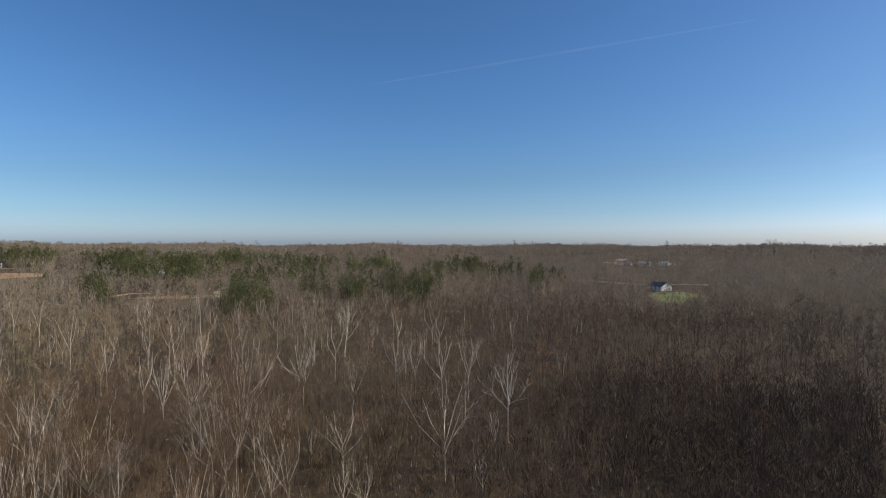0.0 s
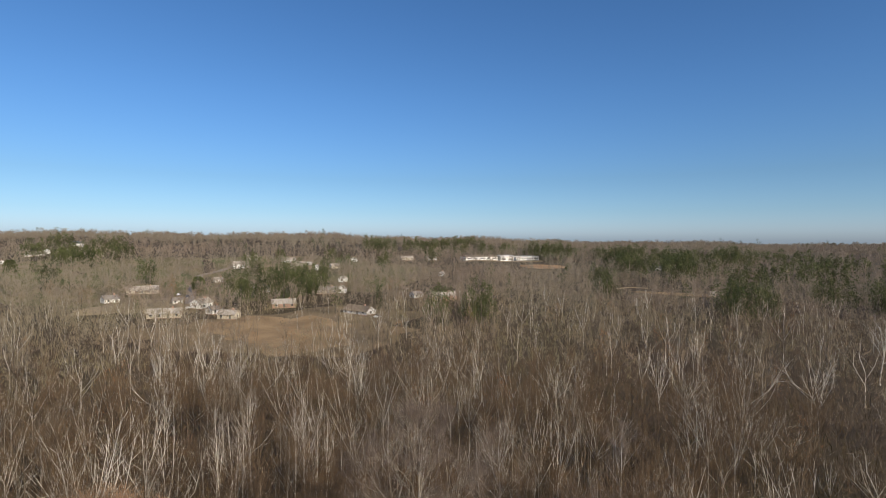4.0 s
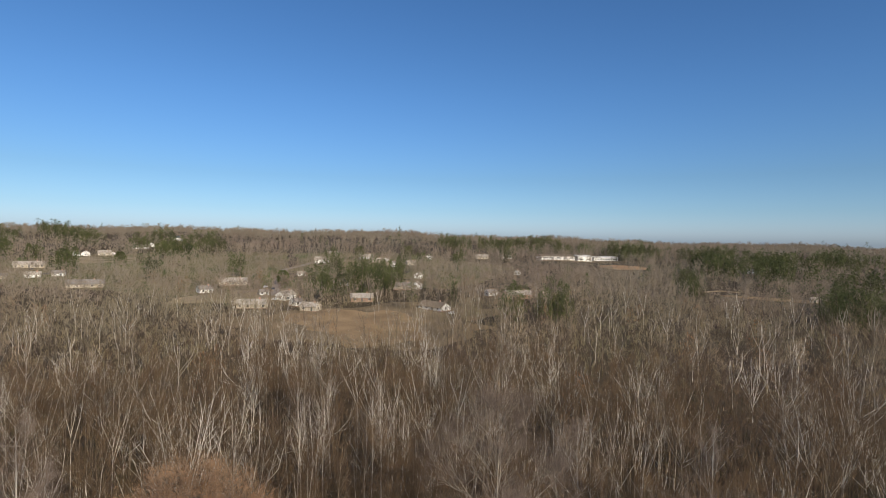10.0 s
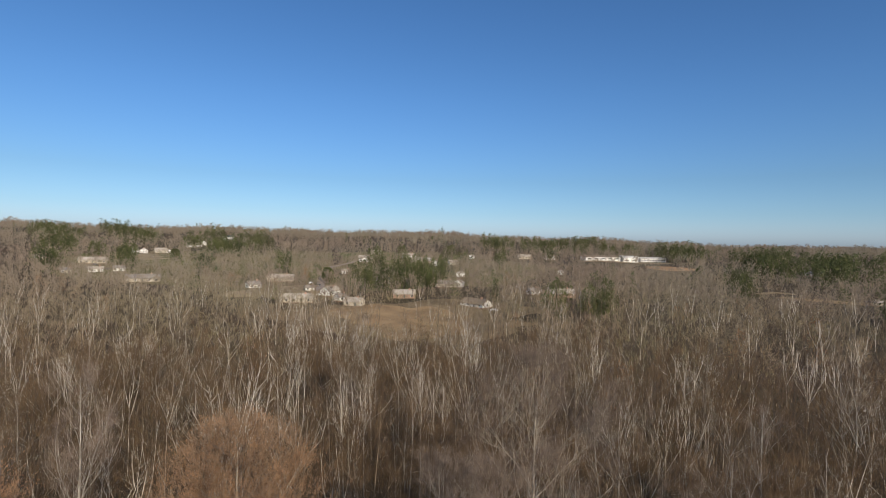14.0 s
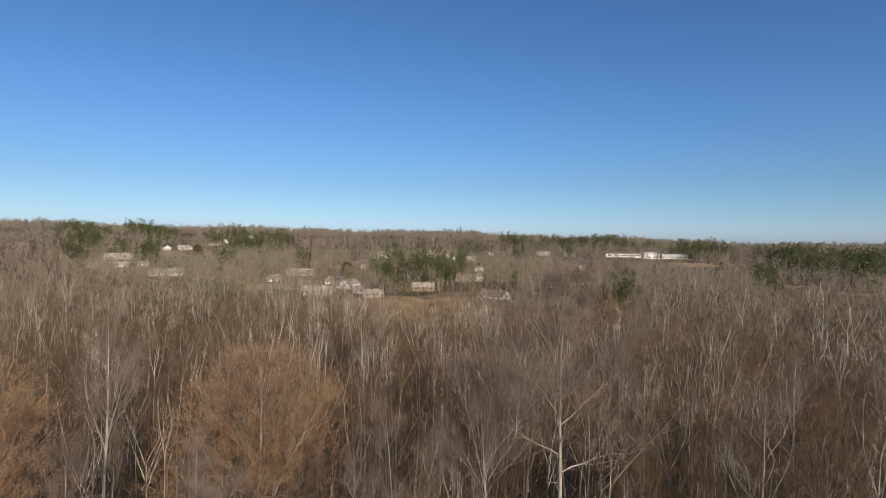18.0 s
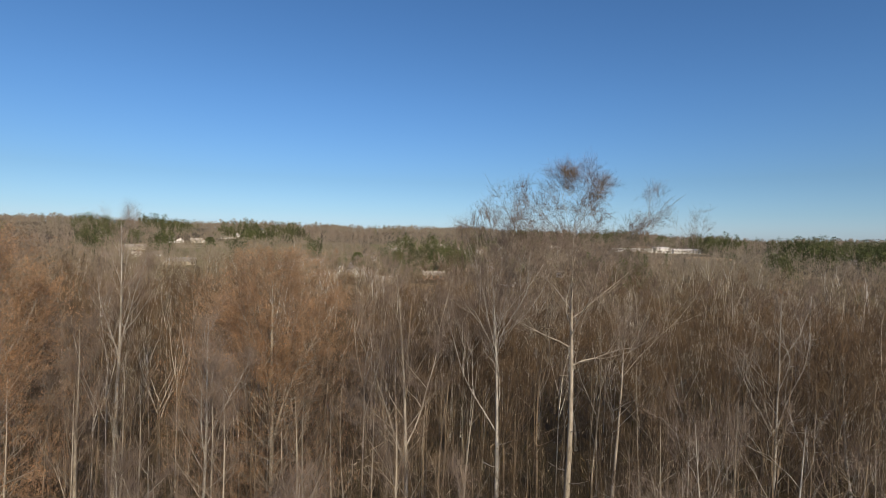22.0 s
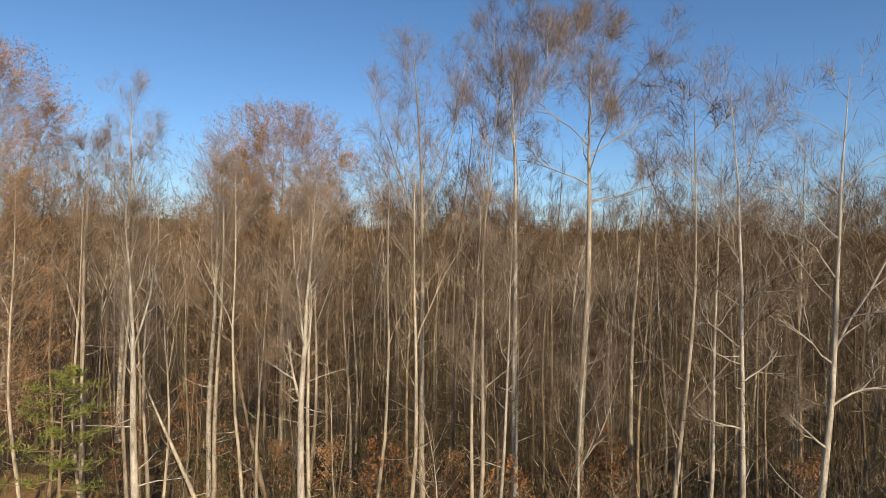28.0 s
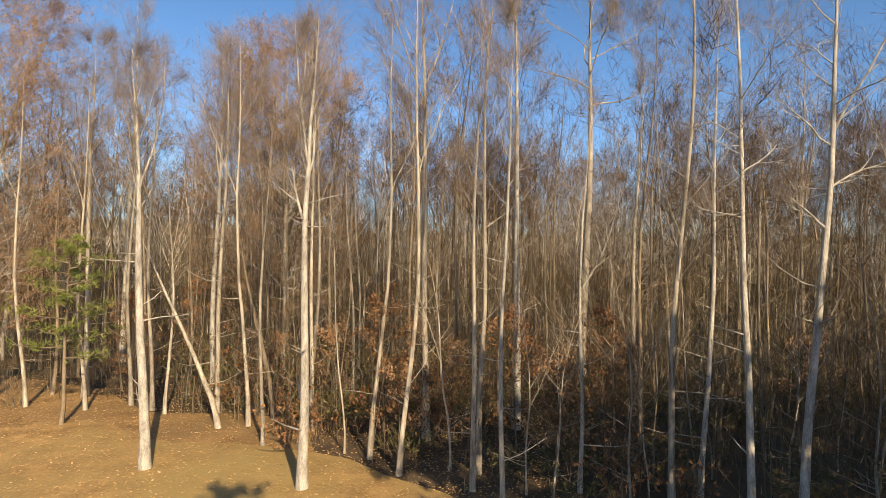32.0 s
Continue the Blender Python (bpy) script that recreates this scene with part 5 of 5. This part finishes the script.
scatter("brush", [lod(320 + k, 5 + 0.9 * k, 3, 0, 20, 0.04, 0.15, 0.12, (10, 50), tl=1.6, low=0, simple=True) for k in range(4)], bx, by, brng.uniform(0.7, 1.4, len(bx)), [M_TWIG_SHADE, M_TWIG_SHADE], "thick brush filling the wood, shade toned into its dark colour", 13, "undergrowth", False)
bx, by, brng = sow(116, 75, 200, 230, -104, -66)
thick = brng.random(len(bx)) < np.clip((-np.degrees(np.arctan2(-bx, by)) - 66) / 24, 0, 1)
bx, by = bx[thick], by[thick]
scatter("near_wood", [lod(212 + k, 12 + 1.2 * k, 4, 3, 220, 0.08, 0.055, 0.28, (12, 44), tl=1.3, low=5) for k in range(4)], bx, by, brng.uniform(0.7, 1.1, len(bx)), [M_TWIG_SHADE, M_TWIG_SHADE], "reddish-brown bare wood crowding the slope, shade toned into its colour", 18)
# ring 2
X, Y, rng = sow(102, 165, 330, 200)
p = in_pines(X, Y)
X, Y = X[~p], Y[~p]
# middle wood toned darker eastward in place of backlit shade
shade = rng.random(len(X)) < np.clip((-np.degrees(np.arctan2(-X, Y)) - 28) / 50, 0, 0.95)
for m, bark, twig, label, sd in ((~shade, M_F_TRUNK, M_MID, "bare grey-brown woodland in the middle distance", 2), (shade, M_TWIG_HALF_SHADE, M_TWIG_HALF_SHADE, "bare brown woodland in the middle distance, toned dark as backlit", 26)):
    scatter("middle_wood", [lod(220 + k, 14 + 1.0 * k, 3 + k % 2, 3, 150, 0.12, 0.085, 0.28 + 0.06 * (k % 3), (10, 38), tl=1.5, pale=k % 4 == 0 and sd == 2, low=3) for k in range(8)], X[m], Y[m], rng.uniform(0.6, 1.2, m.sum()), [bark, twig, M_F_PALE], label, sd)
# ring 3
X, Y, rng = sow(103, 330, 560, 310)
p = in_pines(X, Y)
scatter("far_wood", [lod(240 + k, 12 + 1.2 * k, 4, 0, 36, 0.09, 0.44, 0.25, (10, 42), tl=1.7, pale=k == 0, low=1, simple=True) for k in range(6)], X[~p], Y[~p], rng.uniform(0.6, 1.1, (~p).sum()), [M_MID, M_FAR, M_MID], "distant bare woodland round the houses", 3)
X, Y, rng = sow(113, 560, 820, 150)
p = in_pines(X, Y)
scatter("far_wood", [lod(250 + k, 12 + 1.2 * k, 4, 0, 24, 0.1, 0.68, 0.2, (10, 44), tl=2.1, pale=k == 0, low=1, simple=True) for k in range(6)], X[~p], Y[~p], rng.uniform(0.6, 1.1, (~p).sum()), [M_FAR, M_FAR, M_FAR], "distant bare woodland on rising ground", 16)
# ring 4
X, Y, rng = sow(104, 820, 1900, 30)
p = in_pines(X, Y)
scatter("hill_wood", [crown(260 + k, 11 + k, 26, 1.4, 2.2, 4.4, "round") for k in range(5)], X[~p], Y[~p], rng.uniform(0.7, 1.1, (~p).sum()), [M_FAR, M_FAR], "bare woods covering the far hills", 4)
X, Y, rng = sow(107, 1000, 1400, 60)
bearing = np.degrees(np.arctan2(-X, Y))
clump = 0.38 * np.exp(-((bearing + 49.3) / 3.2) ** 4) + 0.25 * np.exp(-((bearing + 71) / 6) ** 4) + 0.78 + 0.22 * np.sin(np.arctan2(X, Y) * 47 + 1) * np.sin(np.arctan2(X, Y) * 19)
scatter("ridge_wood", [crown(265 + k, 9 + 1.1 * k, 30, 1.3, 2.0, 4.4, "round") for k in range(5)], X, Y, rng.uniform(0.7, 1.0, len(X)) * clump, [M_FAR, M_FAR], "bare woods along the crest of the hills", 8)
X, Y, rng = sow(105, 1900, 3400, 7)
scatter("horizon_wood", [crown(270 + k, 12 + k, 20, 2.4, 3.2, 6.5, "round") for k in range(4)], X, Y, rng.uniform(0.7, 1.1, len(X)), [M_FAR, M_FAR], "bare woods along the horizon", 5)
# evergreens in clumps
PX, PY = [], []
prng = np.random.default_rng(77)
for x, y, r in PINES:
    n = int((0.034 if r < 20 else 0.016) * math.pi * r * r) + (5 if r > 5 else 1)
    a, q = prng.uniform(0, 6.28, n), r * np.sqrt(prng.uniform(0, 1, n))
    PX += (x + q * np.cos(a)).tolist()
    PY += (y + q * np.sin(a)).tolist()
far = prng.uniform(0, 1, (2, 150))
dd, aa = 320 + 1500 * far[0], np.radians(-100 + 150 * far[1])
PX, PY = np.concatenate([PX, -np.sin(aa) * dd]), np.concatenate([PY, np.cos(aa) * dd])
ok = ~is_open(PX, PY, 1.0)
PX, PY = PX[ok], PY[ok]
PS, PD = prng.uniform(0.9, 1.35, len(PX)), np.hypot(PX, PY)
near = PD < 480
scatter("pine_stands", [crown(280 + k, 13 + 1.3 * k, 240, 0.36, 0.66, 3.8, "round" if k % 3 else "cone") for k in range(6)], PX[near], PY[near], PS[near], [M_F_TRUNK, M_F_PINE], "clumps of dark green pines among the bare woods", 6, low=False)
scatter("pine_stands", [crown(286 + k, 13 + 1.3 * k, 75, 0.75, 1.1, 4.0, "round" if k % 3 else "cone") for k in range(6)], PX[~near], PY[~near], PS[~near], [M_F_TRUNK, M_F_PINE], "far clumps of dark green pines on the hills", 20, low=False)
# leafy brown oaks here and there
X, Y, rng = sow(106, 60, 420, 6)
scatter("brown_oaks", [crown(290 + k, 15 + k, 300, 0.16, 0.5, 4.0, "round") for k in range(4)], X, Y, rng.uniform(0.6, 1.0, len(X)), [M_F_TRUNK, M_F_LEAF], "scattered oaks keeping brown leaves in the wood", 7)


# ---- houses ----
WALLS = {"W": M_WHITE, "B": M_BEIGE, "K": M_BRICK}
ROOFS = {"G": M_ROOF_G, "L": M_ROOF_L, "D": M_ROOF_D, "T": M_ROOF_T}


def house(L, W, h, wall, roof, label):
    """A gabled house: walls, roof, chimney, windows, door."""
    root = tagged(new("house"), label, "house")
    rise = W * 0.30
    bm = bmesh.new()
    prof = [(-W / 2, 0), (W / 2, 0), (W / 2, h), (0, h + rise), (-W / 2, h)]
    ends = [[bm.verts.new((s * L / 2, y, z)) for y, z in prof] for s in (-1, 1)]
    bm.faces.new(ends[0][::-1])
    bm.faces.new(ends[1])
    for k in range(5):
        bm.faces.new((ends[0][k], ends[0][(k + 1) % 5], ends[1][(k + 1) % 5], ends[1][k]))
    part("wall", bm, wall, root)
    bm = bmesh.new()
    o, th = 0.5, 0.18
    pr = [(-W / 2 - o, h - o * 0.6), (0, h + rise), (W / 2 + o, h - o * 0.6), (W / 2 + o, h - o * 0.6 + th), (0, h + rise + th + 0.03), (-W / 2 - o, h - o * 0.6 + th)]
    ends = [[bm.verts.new((s * (L / 2 + o), y, z + 0.02)) for y, z in pr] for s in (-1, 1)]
    for e, flip in ((ends[0], False), (ends[1], True)):
        for q in ((0, 1, 4, 5), (1, 2, 3, 4)):
            bm.faces.new([e[i] for i in (q if not flip else q[::-1])])
    for k in range(6):
        bm.faces.new((ends[0][k], ends[1][k], ends[1][(k + 1) % 6], ends[0][(k + 1) % 6]))
    r = part("roof", bm, roof, root)
    part("chimney", box(bmesh.new(), L * 0.22, L * 0.22 + 0.9, -0.5, 0.4, h + rise * 0.6, h + rise + 1.0), M_BRICK, r, "brick chimney")
    n = max(2, int(L / 4))
    for s in (-1, 1):
        for k in range(n):
            x = -L / 2 + (k + 0.5) * L / n
            if s == -1 and k == n // 2:
                part("door", box(bmesh.new(), x - 0.5, x + 0.5, s * (W / 2 + 0.06), s * W / 2, 0.15, 2.2), M_ROOF_D, root, "dark front door")
                continue
            for z0 in ([0.95] if h < 4 else [0.95, 3.0]):
                w = part("window", box(bmesh.new(), x - 0.75, x + 0.75, s * (W / 2 + 0.05), s * W / 2, z0 - 0.08, z0 + 1.33), M_TRIM, root, "white-framed window")
                part("pane", box(bmesh.new(), x - 0.62, x + 0.62, s * (W / 2 + 0.075), s * (W / 2 + 0.03), z0, z0 + 1.25), M_GLASS, w)
    for s in (-1, 1):
        w = part("window", box(bmesh.new(), s * (L / 2 + 0.05), s * L / 2, -0.7, 0.7, 0.9, 2.3), M_TRIM, root, "white-framed window")
        part("pane", box(bmesh.new(), s * (L / 2 + 0.075), s * (L / 2 + 0.03), -0.58, 0.58, 1.0, 2.2), M_GLASS, w)
    return root


for x, y, L, W, turn, wl, rf, h, label in HOUSES:
    r = house(L, W, h, WALLS[wl], ROOFS[rf], label)
    hw = [gz(x + a, y + b) for a in (-7, 7) for b in (-4, 4)]
    r.matrix_basis = pose(x, y, min(hw) + 0.2, 0, 0, turn)
    part("foundation", box(bmesh.new(), -L / 2 - 0.05, L / 2 + 0.05, -W / 2 - 0.05, W / 2 + 0.05, -2.5, 0.14), M_BRICK, r)


def long_building(L, W, h, label, n, roof):
    """A long low block with a shallow roof and a row of windows."""
    root = tagged(new("long_building"), label, "building")
    part("wall", box(bmesh.new(), -L / 2, L / 2, -W / 2, W / 2, -3, h), M_WHITE, root)
    bm = bmesh.new()
    ends = [[bm.verts.new((sx * (L / 2 + 0.5), y, z)) for y, z in ((-W / 2 - 0.5, h + 0.01), (W / 2 + 0.5, h + 0.01), (W / 2 + 0.5, h + 0.35), (0, h + 0.35 + W * 0.11), (-W / 2 - 0.5, h + 0.35))] for sx in (-1, 1)]
    bm.faces.new(ends[0][::-1])
    bm.faces.new(ends[1])
    for k in range(5):
        bm.faces.new((ends[0][k], ends[0][(k + 1) % 5], ends[1][(k + 1) % 5], ends[1][k]))
    part("roof", bm, roof, root, "low-pitched roof")
    for k in range(n):
        x = -L / 2 + (k + 0.5) * L / n
        w = part("window", box(bmesh.new(), x - L / n * 0.3, x + L / n * 0.3, -W / 2 - 0.06, -W / 2, 1.0, 2.6), M_TRIM, root)
        part("pane", box(bmesh.new(), x - L / n * 0.26, x + L / n * 0.26, -W / 2 - 0.09, -W / 2 - 0.03, 1.12, 2.48), M_GLASS, w)
    return root


for x, y, L, W, h, turn, n, label, roof in ((201, 690, 46, 20, 3.6, 8, 5, "long low white building with a shallow tan roof", M_ROOF_T), (236, 689, 20, 18, 5.2, 8, 2, "taller white block at the end of the long building", M_TRIM), (272, 706, 34, 14, 3.8, 6, 9, "lower white wing with a row of dark windows", M_TRIM)):
    b = long_building(L, W, h, label, n, roof)
    b.matrix_basis = pose(x, y, gz(x, y) + 0.3, 0, 0, turn)


def car(paint, label):
    """A parked car: body, cabin, glass, wheels."""
    root = tagged(new("car"), label, "car")
    part("body", box(bmesh.new(), -2.2, 2.2, -0.9, 0.9, 0.35, 0.95, 0.12), paint, root)
    bm = box(bmesh.new(), -1.3, 1.5, -0.8, 0.8, 0.95, 1.5)
    for v in bm.verts:
        if v.co.z > 1.2:
            v.co.x *= 0.72
            v.co.y *= 0.86
    cabin = part("cabin", bm, paint, root)
    bm = box(bmesh.new(), -1.2, 1.4, -0.815, 0.815, 1.0, 1.4)
    for v in bm.verts:
        if v.co.z > 1.2:
            v.co.x *= 0.8
            v.co.y *= 0.92
    part("window_glass", bm, M_GLASS, cabin)
    for x in (-1.35, 1.35):
        for y in (-0.82, 0.82):
            bm = bmesh.new()
            bmesh.ops.create_cone(bm, cap_ends=True, segments=14, radius1=0.34, radius2=0.34, depth=0.22, matrix=pose(x, y, 0.34, 90))
            w = part("wheel", bm, M_RUBBER, root)
            bm = bmesh.new()
            bmesh.ops.create_cone(bm, cap_ends=True, segments=10, radius1=0.2, radius2=0.2, depth=0.25, matrix=pose(x, y, 0.34, 90))
            part("rim", bm, M_TRIM, w)
    return root


c1, c2 = car(M_CAR_W, "white car parked in a yard"), car(M_CAR_D, "dark car parked beside the road")
for k, (c, x, y, rz) in enumerate(((c1, -283, 440, 20), (None, -276, 446, 50), (None, -80, 352, 80), (None, -70, 360, 20), (c2, -92, 402, 75), (None, 30, 306, 10), (None, -100, 412, 80), (None, -303, 470, 30))):
    c = c or copy_thing((c1, c2)[k % 3 == 1], pose(0, 0, 0))
    c.matrix_basis = pose(x, y, gz(x, y) + 0.3, 0, 0, rz)

# ---- fallen leaves in the clearing ----
lrng = np.random.default_rng(5)
lx, ly = lrng.uniform(-36, 4, 26000), lrng.uniform(14, 37, 26000)
LV, LT = leaves(np.column_stack([lx, ly, ground(lx, ly)]), 0.062, lrng)
LV[:, 2] = LV[:, 2] * 0.3 + 0.165
tagged(new("fallen_leaves", fast_mesh("fallen_leaves", LV, LT, [M_FALLEN])), "orange-brown fallen leaves scattered over the clearing", "leaves", kind="stuff")


def round_evergreen(seed, H, R, label):
    """A dense rounded evergreen: short trunk and a lumpy crown of needle sprays."""
    rng = np.random.default_rng(seed)
    root = tagged(new("evergreen_tree"), label, "tree")
    mesh_part("trunk", fast_mesh("trunk", *tube(np.array([[0, 0, -0.3], [0.1, 0, H * 0.4], [0, 0.1, H * 0.85]]), np.array([0.28, 0.2, 0.05]), 7), [M_BARK_G]), root)
    n = 5200
    u, az = rng.uniform(0.08, 1, n), rng.uniform(0, 6.28, n)
    prof = np.sin(np.pi * np.clip(0.12 + 0.82 * u, 0, 1)) ** 0.6 * (1 + 0.12 * np.sin(5 * az + 9 * u))
    r = R * prof * np.sqrt(rng.uniform(0.5, 1, n))
    P = np.column_stack([np.cos(az) * r, np.sin(az) * r, H * u])
    D = np.column_stack([np.cos(az), np.sin(az), rng.uniform(-0.2, 0.9, n)]) + rng.normal(0, 0.4, (n, 3))
    D /= np.linalg.norm(D, axis=1)[:, None]
    mesh_part("foliage", fast_mesh("foliage", *blades(P, D, rng.uniform(0.4, 0.9, n), 0.3, rng), [M_F_PINE]), root)
    return root


e0 = round_evergreen(400, 11.5, 4.6, "dense round dark green evergreen beside the suburban road")
for k, (x, y, s) in enumerate(((-92.3, 436, 1.0), (-262, 530, 1.1), (-236, 600, 1.0), (-304, 515, 1.2), (-252, 548, 0.8), (268, 562, 0.7), (-20, 470, 0.9), (-44, 398, 0.8), (-8, 404, 0.9))):
    c = e0 if k == 0 else copy_thing(e0, pose(0, 0, 0))
    stand(c, x, y, k * 50, s)

# ---- faint vapour trail in the sky ----
M_TRAIL = bpy.data.materials.new("vapour_trail")
M_TRAIL.use_nodes = True
tn = M_TRAIL.node_tree
tn.nodes.remove(tn.nodes["Principled BSDF"])
clear, glow, blend = tn.nodes.new("ShaderNodeBsdfTransparent"), tn.nodes.new("ShaderNodeEmission"), tn.nodes.new("ShaderNodeMixShader")
# weak emission stands in for the sunlight on the vapour
glow.inputs["Color"].default_value, glow.inputs["Strength"].default_value = (0.75, 0.85, 1.0, 1), 0.8
wisp, amount = tn.nodes.new("ShaderNodeTexNoise"), tn.nodes.new("ShaderNodeMath")
wisp.inputs["Scale"].default_value = 0.004
pos = tn.nodes.new("ShaderNodeNewGeometry")
tn.links.new(pos.outputs["Position"], wisp.inputs["Vector"])
amount.operation = "MULTIPLY"
amount.inputs[1].default_value = 0.07
tn.links.new(wisp.outputs[0], amount.inputs[0])
tn.links.new(amount.outputs[0], blend.inputs[0])
tn.links.new(clear.outputs[0], blend.inputs[1])
tn.links.new(glow.outputs[0], blend.inputs[2])
tn.links.new(blend.outputs[0], tn.nodes["Material Output"].inputs["Surface"])
for a0, e0_, a1, e1_, w in ((-53.5, 16.6, -91.5, 20.2, 9), (-97.5, 7.4, -101.5, 7.9, 18)):
    q = np.linspace(0, 1, 24)
    ends = [np.array([-math.sin(radians(a)), math.cos(radians(a)), math.tan(radians(e))]) * 4100 for a, e in ((a0, e0_), (a1, e1_))]
    C = ends[0] + (ends[1] - ends[0]) * q[:, None]
    ww = w * np.sin(np.pi * np.clip(q, 0.02, 0.98)) ** 0.5
    up = np.column_stack([0 * q, 0 * q, ww])
    V = np.concatenate([C - up, C + up])
    k = np.arange(23)
    T = np.concatenate([np.stack([k, k + 1, k + 25], -1), np.stack([k, k + 25, k + 24], -1)])
    tagged(new("vapour_trail", fast_mesh("vapour_trail", V, T, [M_TRAIL])), "faint white vapour trail across the blue sky", "backdrop", kind="structure")
